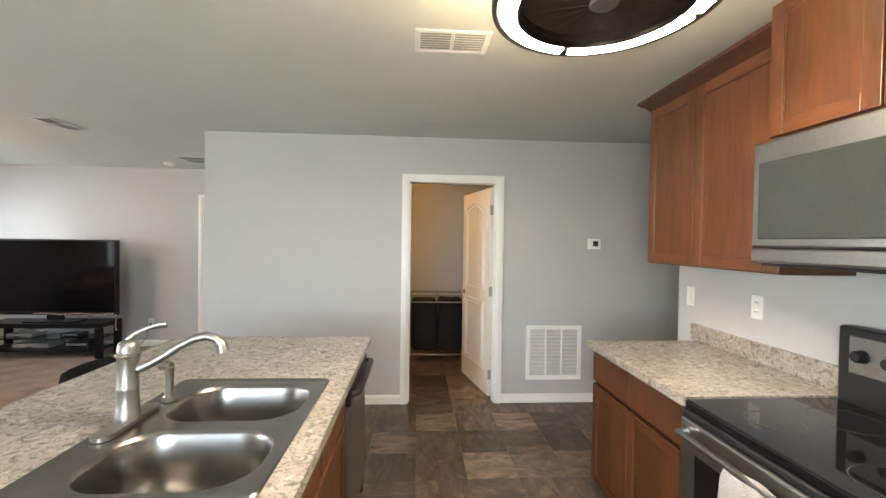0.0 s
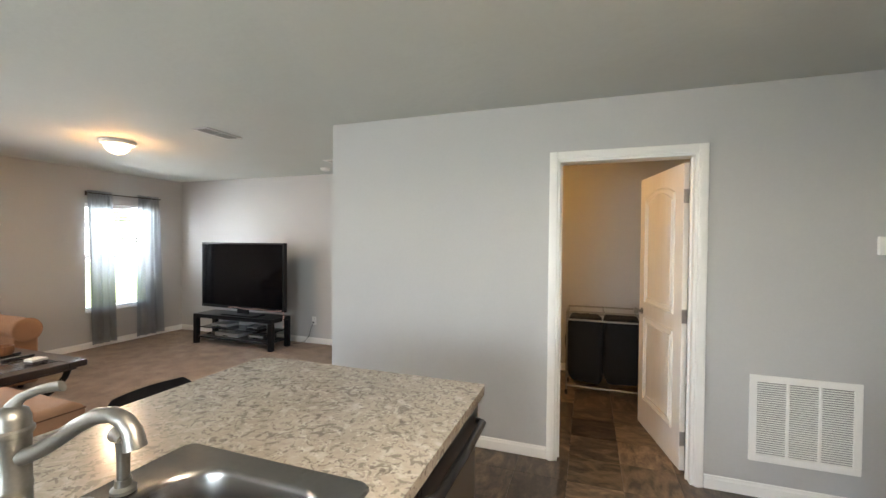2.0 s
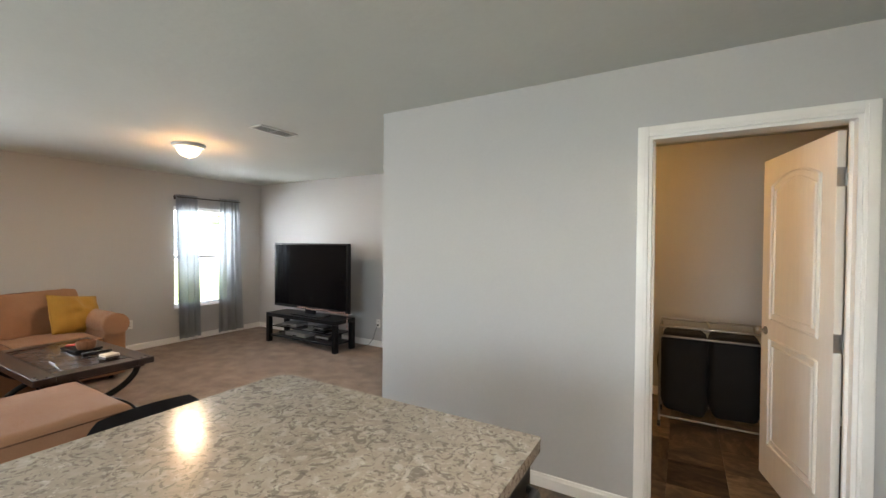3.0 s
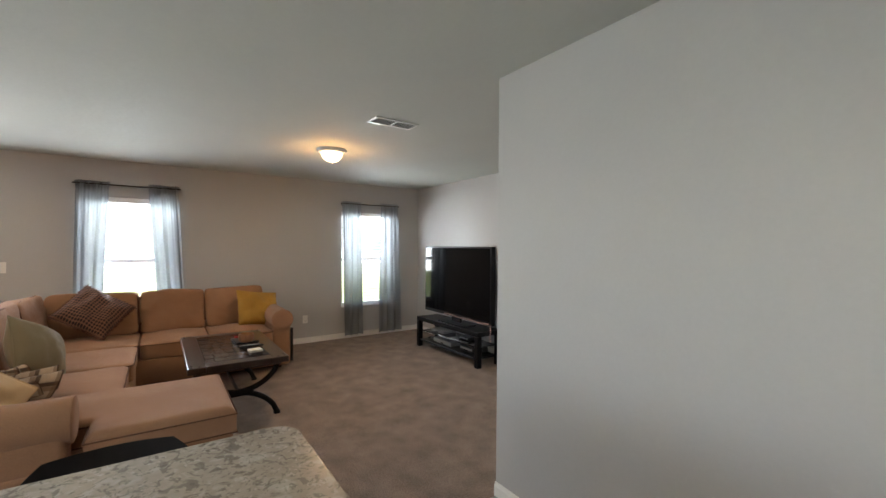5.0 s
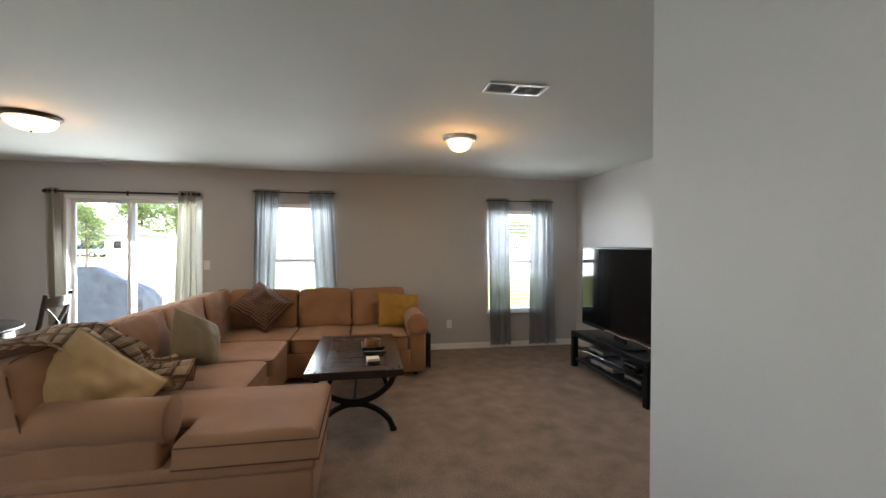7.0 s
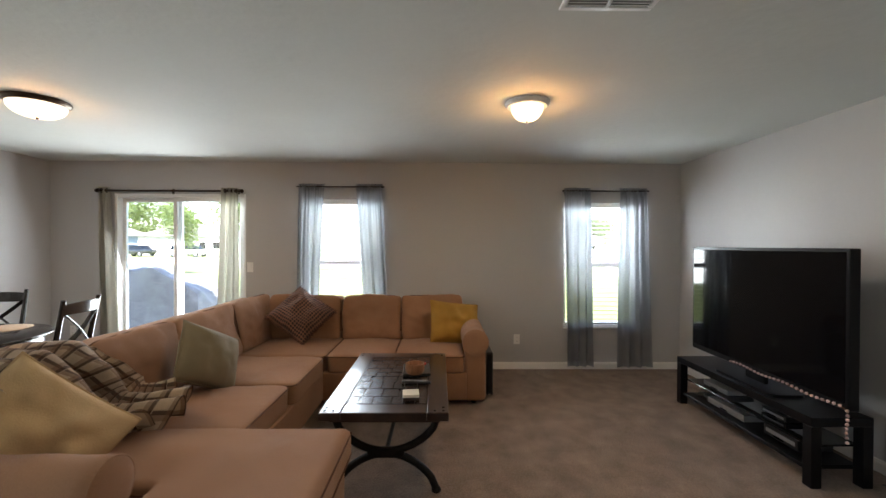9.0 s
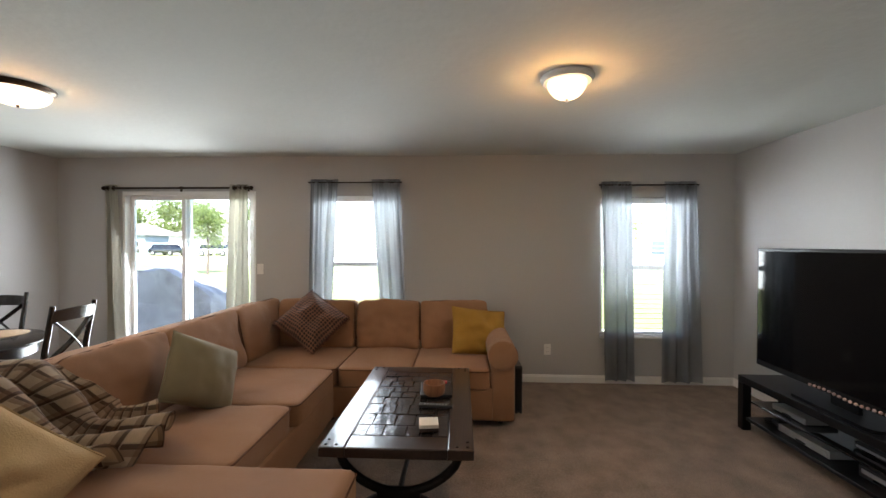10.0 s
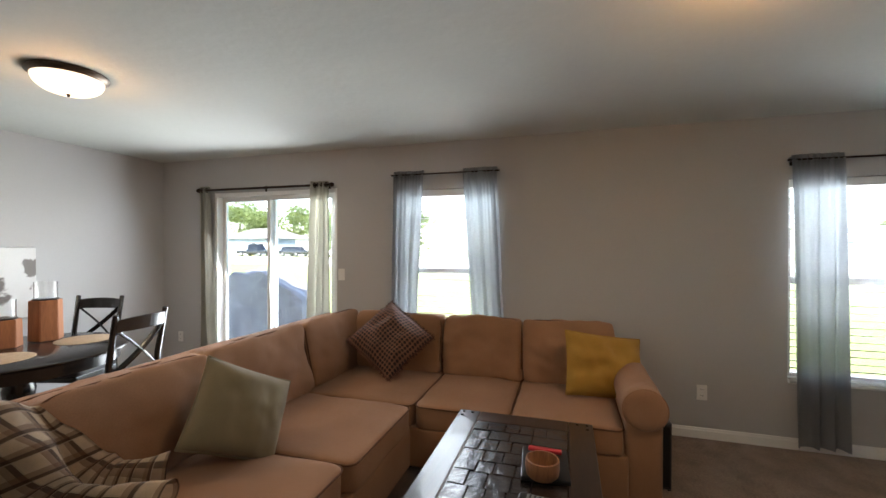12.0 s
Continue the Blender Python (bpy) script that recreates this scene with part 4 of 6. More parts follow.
for y in (0.10, 0.20, w - 0.20, w - 0.10):
    k = lathe([(0.0, 0.034), (0.017, 0.034), (0.021, 0.028), (0.024, 0.0), (0.0, 0.0)], 22)
    k.transform(pose(0.597, y, 1.10, 0, -90, 0))
    part("knob", k, BLACK, guard, "black control knob", True)
part("clock_display", bx(0.594, w / 2 - 0.07, 1.075, 0.60, w / 2 + 0.07, 1.13, 0.002), BLACKGLASS, guard, "dark clock display")

towel = thing("dish_towel", pose(CX - 0.062, 1.35, 0.836), "white terry towel hanging over the oven handle", "towel")
bm = bmesh.new()
grid = []
for i in range(25):
    row = []
    for j in range(21):
        s, v = i / 24, j / 20 - 0.5
        a = s * 2 - 1
        z = -abs(a) * 0.42 if abs(a) > 0.08 else 0.0
        x = -0.019 * (1 if a > 0 else -1) * min(1, abs(a) * 12) - 0.012 * max(0, a) * (1 + math.sin(v * 14))
        row.append(bm.verts.new((x, v * 0.24 * (1 + 0.05 * abs(a)) + 0.004 * math.sin(a * 5), z + 0.006 * math.cos(v * 9))))
    grid.append(row)
for i in range(24):
    for j in range(20):
        bm.faces.new((grid[i][j], grid[i + 1][j], grid[i + 1][j + 1], grid[i][j + 1]))
bmesh.ops.solidify(bm, geom=bm.faces[:], thickness=0.006)
part("cloth", bm, TOWEL, towel, smooth=True)


def wall_unit(m, w, h, depth, label, fronts):
    ob = thing("wall_cabinet", m, label, "cabinet", "wall cabinets")
    part("body", bx(0.02, 0, 0, depth, w, h), CHERRY, ob)
    y = 0.004
    for fw in fronts:
        panel_door(ob, pose(0, y, 0.006), fw - 0.006, h - 0.012)
        y += fw
    return ob


UX = 1.30
up = wall_unit(pose(UX, RY1 + 0.002, 1.385), 0.905, 0.90, X_EAST - UX - 0.002, "cherry-stained wall cabinet with two doors over the counter", (0.50, 0.40))
bm = bmesh.new()
prof = ((0.012, 0.88), (0.0, 0.90), (-0.02, 0.925), (-0.05, 0.945), (-0.055, 0.96), (0.03, 0.96))
L = 0.905
rows = [[bm.verts.new((x, 0, z)) for x, z in prof], [bm.verts.new((x, L - (x if x < 0 else 0), z)) for x, z in prof]]
rows.append([bm.verts.new((X_EAST - UX - 0.004, L - (x if x < 0 else 0), z)) for x, z in prof])
for p, q in zip(rows, rows[1:]):
    for k in range(len(prof) - 1):
        bm.faces.new((p[k], p[k + 1], q[k + 1], q[k]))
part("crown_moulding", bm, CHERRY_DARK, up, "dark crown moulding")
wall_unit(pose(1.235, RY0, 1.895), RY1 - RY0, 0.50, X_EAST - 1.235 - 0.002, "raised cherry-stained wall cabinet over the microwave", (0.382, 0.382))
wall_unit(pose(UX, 0.24, 1.385), RY0 - 0.242, 0.90, X_EAST - UX - 0.002, "cherry-stained wall cabinet on the far side of the microwave", (0.378, 0.378))

mw = thing("microwave", pose(1.18, RY0, 1.435), "stainless over-the-range microwave with a dark glass door", "microwave")
w = RY1 - RY0
part("body", bx(0.03, 0.002, 0.0, X_EAST - 1.18 - 0.002, w - 0.002, 0.44), BLACK, mw)
door = part("door", bx(0.0, 0.19, 0.055, 0.035, w - 0.001, 0.44, 0.008, 2), STEEL, mw, "stainless door frame")
part("door_window", bx(-0.004, 0.20, 0.085, 0.01, w - 0.03, 0.365, 0.004), MWGLASS, door, "dark glass window")
part("handle", sweep([(0.0, 0.225, 0.09), (-0.03, 0.225, 0.11), (-0.03, 0.225, 0.36), (0.0, 0.225, 0.38)], 0.009, 10), STEEL, door, "stainless bar handle", True)
part("control_panel", bx(0.0, 0.002, 0.055, 0.035, 0.187, 0.44, 0.006), BLACKGLASS, mw, "black control panel")
part("lower_trim", bx(-0.002, 0.002, 0.0, 0.035, w - 0.001, 0.052, 0.008, 2), STEEL, mw, "stainless lower lip")
part("underside", bx(0.02, 0.02, -0.012, 0.40, w - 0.02, 0.0, 0.004), BLACK, mw, "black vent underside")


def plate(name, m, label, kind):
    """A switch or socket plate in the yz plane facing +x, with its inset."""
    ob = thing(name, m, label, "switch" if kind == "switch" else "outlet")
    part("plate", bx(0, -0.036, -0.058, 0.005, 0.036, 0.058, 0.003, 2), PLASTICWHITE, ob)
    if kind == "switch":
        part("rocker", bx(0.004, -0.016, -0.033, 0.009, 0.016, 0.033, 0.002), PLASTICWHITE, ob)
    else:
        for z in (-0.024, 0.024):
            s = part("socket", bx(0.004, -0.016, z - 0.014, 0.0075, 0.016, z + 0.014, 0.003), PLASTICWHITE, ob)
            for y in (-0.007, 0.006):
                part("slot", bx(0.0070, y - 0.0015, z - 0.004, 0.0082, y + 0.0015, z + 0.006), BLACK, s)
    return ob


plate("light_switch", pose(X_EAST, 2.715, 1.18, 0, 0, 180), "white switch plate on the range wall", "switch")
plate("power_outlet", pose(X_EAST, 2.22, 1.19, 0, 0, 180), "white power outlet above the counter", "outlet")
plate("light_switch", pose(X_FAR, 1.05, 1.20), "white switch plate beside the patio door", "switch")
plate("power_outlet", pose(X_FAR, 4.195, 0.355), "white power outlet above the baseboard", "outlet")
plate("power_outlet", pose(X_FAR, -1.02, 0.45), "white power outlet near the dining table", "outlet")
plug = plate("power_outlet", pose(-3.70, Y_TV, 0.33, 0, 0, -90), "white power outlet with black plugs behind the television", "outlet")
part("plug", bx(0.007, -0.012, -0.035, 0.03, 0.012, -0.012, 0.004), BLACK, plug, "black plug")

th = thing("thermostat", pose(1.575, Y_KIT, 1.49), "small white thermostat with a grey display on the kitchen wall", "thermostat")
part("case", bx(-0.060, -0.024, -0.050, 0.060, 0, 0.050, 0.006, 3), PLASTICWHITE, th)
part("display", bx(-0.016, -0.0265, -0.022, 0.034, -0.02, 0.028, 0.002), GREYDARK, th, "dark grey display")

gr = thing("return_air_grille", pose(1.21, Y_KIT, 0.47), "white louvred return air grille low on the kitchen wall", "air grille")
bm = bx(-0.262, -0.012, -0.255, 0.262, 0, -0.215, 0.003)
bx(-0.262, -0.012, 0.215, 0.262, 0, 0.255, 0.003, bm=bm)
for a, b in ((-0.262, -0.225), (0.225, 0.262), (-0.083, -0.068), (0.068, 0.083)):
    bx(a, -0.012, -0.215, b, 0, 0.215, 0.002, bm=bm)
part("frame", bm, WHITE, gr, "white steel frame")
part("filter", bx(-0.225, -0.003, -0.215, 0.225, -0.001, 0.215), VENTGREY, gr, "grey filter behind the louvres")
louvre = bx(-0.225, -0.0125, -0.001, 0.225, -0.0025, 0.001)
lm = mesh_of("louvre", louvre, WHITE)
for k in range(33):
    o = new("louvre", lm)
    o.parent = gr
    o.matrix_basis = pose(0, 0.001, -0.207 + k * 0.013, 32, 0, 0)

# ---- ceiling fittings ----
def ceiling_vent(m, w, d, label, n):
    ob = thing("ceiling_vent", m, label, "ceiling vent")
    bm = bx(-w / 2, -d / 2, -0.008, w / 2, -d / 2 + 0.025, 0, 0.003)
    bx(-w / 2, d / 2 - 0.025, -0.008, w / 2, d / 2, 0, 0.003, bm=bm)
    for a, b in ((-w / 2, -w / 2 + 0.025), (w / 2 - 0.025, w / 2), (-0.008, 0.008)):
        bx(a, -d / 2 + 0.025, -0.008, b, d / 2 - 0.025, 0, 0.002, bm=bm)
    part("frame", bm, WHITE, ob, "white steel frame")
    part("duct", bx(-w / 2 + 0.02, -d / 2 + 0.02, -0.002, w / 2 - 0.02, d / 2 - 0.02, -0.0005), VENTGREY, ob, "dark duct behind the slats")
    for s in (-1, 1):
        for k in range(n):
            y = -d / 2 + 0.03 + (d - 0.06) * (k + 0.5) / n
            b = bx(-w / 4 + 0.012, -0.008, -0.0008, w / 4 - 0.012, 0.008, 0.0008)
            b.transform(pose(s * (w / 4 - 0.002), y, -0.007, 24, 0, 0))
            part("slat", b, WHITE, ob)


ceiling_vent(pose(0.075, 2.24, H), 0.35, 0.22, "white steel ceiling air vent in the kitchen", 7)
ceiling_vent(pose(-3.09, 3.95, H, 0, 0, 90), 0.38, 0.17, "white steel ceiling air vent in the living room", 6)
ceiling_vent(pose(-2.72, 5.45, H, 0, 0, 90), 0.40, 0.40, "white ceiling return grille by the hall", 12)
sd = thing("smoke_detector", pose(-3.22, 5.72, H), "round white smoke detector on the ceiling", "smoke detector")
part("case", lathe([(0.0, -0.035), (0.045, -0.034), (0.06, -0.02), (0.065, 0.0), (0, 0)], 28), PLASTICWHITE, sd, smooth=True)


def dome_lamp(m, r, h, metal, glass, label, watt, down, flat, wide):
    ob = thing("ceiling_lamp", m, label, "ceiling lamp")
    part("pan", lathe([(0, 0), (r, 0), (r * 1.02, -0.008), (r * 1.0, -0.018), (r * 0.93, -0.026), (r * 0.90, -0.032), (0, -0.03)], 48), metal, ob, smooth=True)
    prof = [(r * wide * math.cos(a) ** flat, -0.03 - (h - 0.03) * math.sin(a)) for a in [radians(90 * k / 10) for k in range(11)]]
    prof[-1] = (0, prof[-1][1])
    g = part("bowl", lathe(prof, 48), glass, ob, "glowing frosted glass bowl", True)
    g.visible_shadow = False
    part("finial", lathe([(0, -h - 0.016), (0.006, -h - 0.013), (0.009, -h - 0.004), (0.014, -h + 0.003), (0, -h + 0.004)], 16), metal, ob, smooth=True)
    p = m.translation
    lamp("bulb", "POINT", watt, WARM, (p.x, p.y, p.z - h * 0.9), radius=0.05)
    # extra area lamp, not part of the fitting, added to brighten seats and floor below
    lamp("added_downlight", "AREA", down, (1.0, 0.74, 0.50), (p.x, p.y, p.z - h - 0.02), (p.x, p.y, 0), size=0.2, size_y=0.2)
    return ob


dome_lamp(pose(-4.285, 3.87, H), 0.148, 0.13, WHITE, LAMPGLASS, "white-rimmed ceiling lamp with a glowing frosted bowl", 1.5, 1.5, 0.95, 0.74)
dome_lamp(pose(-4.31, 0.53, H), 0.18, 0.115, AGEDBRONZE, LAMPGLASS2, "bronze-rimmed ceiling lamp with a glowing alabaster bowl over the dining area", 1.2, 1.5, 0.75, 0.88)

fan = thing("ring_fan_light", pose(0.401, 1.347, 2.12), "caged ceiling fan in a dark ring with lit white LED arcs", "fan light")
R = 0.292
part("ring", lathe([(R - 0.078, 0.002), (R - 0.076, -0.006), (R - 0.068, -0.008), (R - 0.066, -0.003), (R - 0.018, -0.003), (R - 0.014, -0.006), (R - 0.003, -0.005), (R, 0.0), (R, 0.06), (R - 0.008, 0.065), (R - 0.078, 0.06), (R - 0.078, 0.002)], 72), BRONZE, fan, "bronze ring housing", True)
for q in range(4):
    bm = bmesh.new()
    n, rows = 18, []
    for k in range(n + 1):
        a = radians(q * 90 + 96 + 84 * k / n)
        rows.append([bm.verts.new((r * math.cos(a), r * math.sin(a), z)) for r, z in ((R - 0.063, -0.004), (R - 0.059, -0.008), (R - 0.025, -0.008), (R - 0.021, -0.004))])
    for a, b in zip(rows, rows[1:]):
        for k in range(3):
            bm.faces.new((a[k], b[k], b[k + 1], a[k + 1]))
    part("led_arc", bm, LEDWHITE, fan, "glowing white LED arc", True)
    top = bmesh.new()
    rows = []
    for k in range(n + 1):
        a = radians(q * 90 + 111 + 82 * k / n)
        rows.append([top.verts.new((r * math.cos(a), r * math.sin(a), z)) for r, z in ((R - 0.037, 0.066), (R - 0.031, 0.074), (R - 0.017, 0.074), (R - 0.011, 0.068))])
    for a, b in zip(rows, rows[1:]):
        for k in range(3):
            top.faces.new((a[k + 1], b[k + 1], b[k], a[k]))
    part("upper_led_arc", top, LEDWARM, fan, "glowing warm LED arc on the ring's upper side", True)
for k in range(26):
    r = 0.045 + k * 0.0066
    circle = [(r * math.cos(2 * math.pi * i / 40), r * math.sin(2 * math.pi * i / 40), 0.004) for i in range(41)]
    part("cage_wire", sweep(circle, 0.0009, 4), DARKMESH, fan)
for k in range(18):
    a = 2 * math.pi * k / 18
    part("cage_spoke", rod((0.035 * math.cos(a), 0.035 * math.sin(a), 0.0055), ((R - 0.078) * math.cos(a), (R - 0.078) * math.sin(a), 0.0055), 0.0012, seg=5), DARKMESH, fan)
part("hub", lathe([(0, -0.004), (0.034, -0.002), (0.038, 0.004), (0.036, 0.02), (0, 0.02)], 28), NICKEL, fan, "nickel hub", True)
part("grille_mesh", lathe([(0, 0.030), (R - 0.078, 0.030), (R - 0.078, 0.034), (0, 0.034)], 48), DARKMESH, fan, "dark bronze mesh over the fan", True)
part("motor", lathe([(0, 0.06), (0.06, 0.06), (0.075, 0.08), (0.075, 0.15), (0.05, 0.17), (0.015, 0.18), (0.012, 0.29), (0.06, 0.295), (0.065, 0.32), (0, 0.32)], 36), BRONZE, fan, "bronze motor and stem", True)
part("back_cage", lathe([(R - 0.03, 0.06), (R - 0.05, 0.12), (R - 0.09, 0.15), (0.07, 0.155), (0.07, 0.153), (R - 0.092, 0.147), (R - 0.053, 0.118), (R - 0.034, 0.06)], 48), BRONZE, fan, "bronze upper shroud", True)

# ---- laundry closet ----
hm = thing("laundry_sorter", pose(0.36, 5.55, 0), "chrome-framed laundry sorter with three black bags on wheels", "laundry hamper")
for y in (-0.19, 0.19):
    for x in (-0.51, 0.51):
        part("post", rod((x, y, 0.05), (x, y, 0.82), 0.010, seg=10), NICKEL, hm, smooth=True)
        part("caster", rod((x - 0.012, y, 0.025), (x + 0.012, y, 0.025), 0.025, seg=16), BLACK, hm, "black caster wheel", True)
    for z in (0.09, 0.74, 0.82):
        part("rail", rod((-0.51, y, z), (0.51, y, z), 0.009, seg=10), NICKEL, hm, smooth=True)
for x in (-0.51, -0.17, 0.17, 0.51):
    part("crossbar", rod((x, -0.19, 0.82), (x, 0.19, 0.82), 0.008, seg=8), NICKEL, hm, smooth=True)
for k in range(3):
    x = -0.34 + 0.34 * k
    part("bag", cushion(x - 0.158, -0.175, 0.12, x + 0.158, 0.175, 0.765, 0.03, 10, 9, 0.01, k), NAVY, hm, "black nylon laundry bag", True)
cl = thing("ceiling_lamp", pose(-0.9, 5.0, H), "small warm ceiling lamp in the laundry closet", "ceiling lamp")
part("pan", lathe([(0, 0), (0.12, 0), (0.12, -0.02), (0, -0.025)], 32), WHITE, cl, smooth=True)
b = part("bowl", lathe([(0.11, -0.02), (0.10, -0.06), (0.06, -0.09), (0, -0.1)], 32), LAMPGLASS, cl, "glowing frosted glass bowl", True)
b.visible_shadow = False
lamp("closet_bulb", "POINT", 3.0, (1.0, 0.50, 0.13), (-0.9, 5.0, 2.36), radius=0.05)

# ---- sectional sofa ----
sofa = thing("sectional_sofa", pose(0, 0, 0), "rust-tan chenille L-shaped sectional sofa with a chaise and rolled arms", "sofa")
SF, SB = -5.185, -6.27         # far run: seat front and back
AF, AB = 2.245, 1.05           # side run: seat front and back
CN, CS = -2.89, -3.14          # chaise: near side, and where the cushion is cut back for the arm
part("base_far", bx(SB, AB, 0.05, SF - 0.01, 3.53, 0.31, 0.02, 3), SOFA, sofa, smooth=True)
part("base_side", bx(SF - 0.03, AB, 0.05, -3.69, AF - 0.02, 0.31, 0.02, 3), SOFA, sofa, smooth=True)
part("base_chaise", bx(-3.675, AB, 0.27, CN - 0.012, 2.785, 0.335, 0.018, 3), SOFA, sofa, smooth=True)
part("skirt_chaise", bx(-3.665, AB + 0.01, 0.04, CN - 0.022, 2.775, 0.268, 0.018, 3), SOFA, sofa, smooth=True)
part("back_frame", cushion(SB - 0.005, AB, 0.06, SB + 0.22, 3.50, 0.84, 0.0, 10, 14, 0.004, 1), SOFA, sofa, smooth=True)
part("back_frame", cushion(SB + 0.1, AB, 0.06, CN - 0.01, AB + 0.20, 0.865, 0.0, 12, 14, 0.004, 2), SOFA, sofa, smooth=True)


def welt(parent, x0, y0, x1, y1, z, r=0.005):
    """Corded seam round a cushion's upper edge."""
    pts = [(x, y, z) for x, y in outline(x0 - 0.008, y0 - 0.008, x1 + 0.008, y1 + 0.008, [0.05] * 4, 8)]
    part("piping", sweep(pts + pts[:1], r, 6), PIPING, parent, "darker corded piping", True)


def seat(x0, y0, x1, y1, seed, z0=0.30, z1=0.465, crown=0.022):
    c = part("seat_cushion", cushion(x0 + 0.003, y0 + 0.003, z0, x1 - 0.003, y1 - 0.003, z1, crown, 18, 15, 0.004, seed), SOFA, sofa, smooth=True)
    welt(c, x0 + 0.012, y0 + 0.012, x1 - 0.012, y1 - 0.012, z1 - 0.017)


seat(-5.97, 1.30, SF, 2.245, 1)
seat(-5.97, 2.25, SF, 2.865, 2)
seat(-5.97, 2.87, SF, 3.51, 3)
seat(SF + 0.002, 1.30, -4.425, AF, 4)
seat(-4.42, 1.30, -3.695, AF - 0.03, 5)


def cut_cushion(x0, x1, y0, y1, xs, ys, z0, z1, r):
    """A seat cushion with one corner cut back round the arm: rounded upper edge, slight crown and creases."""
    shape = [(x0, y0), (xs, y0), (xs, ys), (x1, ys), (x1, y1), (x0, y1)]

    def depth(x, y):
        best = 9.0
        for (ax, ay), (bx_, by_) in zip(shape, shape[1:] + shape[:1]):
            u = max(0.0, min(1.0, ((x - ax) * (bx_ - ax) + (y - ay) * (by_ - ay)) / ((bx_ - ax) ** 2 + (by_ - ay) ** 2)))
            best = min(best, math.hypot(x - ax - u * (bx_ - ax), y - ay - u * (by_ - ay)))
        return best

    def stations(*stops):
        out = []
        for a, b in zip(stops, stops[1:]):
            n = max(4, int((b - a) / 0.05))
            ramp_ = [0.0, 0.006, 0.018, 0.034] + [0.05 + (b - a - 0.10) * k / n for k in range(n + 1)] + [b - a - 0.034, b - a - 0.018, b - a - 0.006]
            out += [a + d for d in ramp_]
        return out + [stops[-1]]

    bm = bmesh.new()
    gx, gy = stations(x0, xs, x1), stations(y0, ys, y1)
    made = {}

    def vert(i, j):
        if (i, j) not in made:
            x, y = gx[i], gy[j]
            d = depth(x, y)
            e = 1 - min(d / r, 1.0)
            z = z1 - r * (1 - math.sqrt(max(0.0, 1 - e * e))) + 0.022 * min(1.0, d / 0.3) + 0.007 * noise.noise(Vector((x * 4, y * 4, 2))) * min(1, d / 0.05)
            made[i, j] = bm.verts.new((x, y, z))
        return made[i, j]

    for i in range(len(gx) - 1):
        for j in range(len(gy) - 1):
            if (gx[i] + gx[i + 1]) / 2 > xs and (gy[j] + gy[j + 1]) / 2 < ys:
                continue
            bm.faces.new((vert(i, j), vert(i + 1, j), vert(i + 1, j + 1), vert(i, j + 1)))
    rim = [e for e in bm.edges if e.is_boundary]
    low = bmesh.ops.extrude_edge_only(bm, edges=rim)["geom"]
    for v in [g for g in low if isinstance(g, bmesh.types.BMVert)]:
        v.co.z = z0
    bmesh.ops.recalc_face_normals(bm, faces=bm.faces)
    c = part("seat_cushion", bm, SOFA, sofa, "wide chaise cushion cut back round the arm", True)
    for z in (z1 - r * 0.8, z0 + 0.004):
        pts = [(x + dx * 0.003, y + dy * 0.003, z) for (x, y), (dx, dy) in zip(shape, ((-1, -1), (1, -1), (1, -1), (1, -1), (1, 1), (-1, 1)))]
        dense = [tuple(p[k] + (q[k] - p[k]) * f / 12 for k in range(3)) for p, q in zip(pts, pts[1:] + pts[:1]) for f in range(12)]
        part("piping", sweep(dense + dense[:1], 0.0045, 6), PIPING, c, "darker corded piping", True)


cut_cushion(-3.69, CN, 1.30, 2.80, CS, 2.10, 0.335, 0.488, 0.05)


def back_cushion(m, w, h, d, seed):
    bm = cushion(-w / 2, -d / 2, 0, w / 2, d / 2, h, 0.030, 20, 13, 0.012, seed)
    bm.transform(m)
    c = part("back_cushion", bm, SOFA, sofa, smooth=True)
    for y in (d / 2 - 0.022, -d / 2 + 0.022):
        pts = []
        for k in range(33):
            a = radians(180 - 180 * k / 32)
            pts.append((w / 2 * 0.996 * abs(math.cos(a)) ** 0.22 * (1 if math.cos(a) > 0 else -1), y, h * 0.20 + (h * 0.798) * math.sin(a) ** 0.22))
        cord = sweep(pts, 0.0048, 6)
        cord.transform(m)
        part("piping", cord, PIPING, c, "darker corded piping", True)


# cushion faces lean back against the frame
for yc, w, s in ((1.83, 0.78, 1), (2.555, 0.62, 2), (3.195, 0.645, 3)):
    back_cushion(pose(-5.93, yc, 0.44, 0, 0, -90) @ pose(0, 0, 0, 12, 0, 0), w, 0.47, 0.24, s)
for xc, w, h, s in ((-4.835, 0.80, 0.475, 4), (-4.055, 0.75, 0.475, 5), (-3.29, 0.77, 0.455, 6)):
    back_cushion(pose(xc, 1.375, 0.44) @ pose(0, 0, 0, 13, 0, 0), w, h, 0.25, s)
back_cushion(pose(-5.62, 1.385, 0.44) @ pose(0, 0, 0, 12, 0, 0), 0.76, 0.485, 0.25, 8)


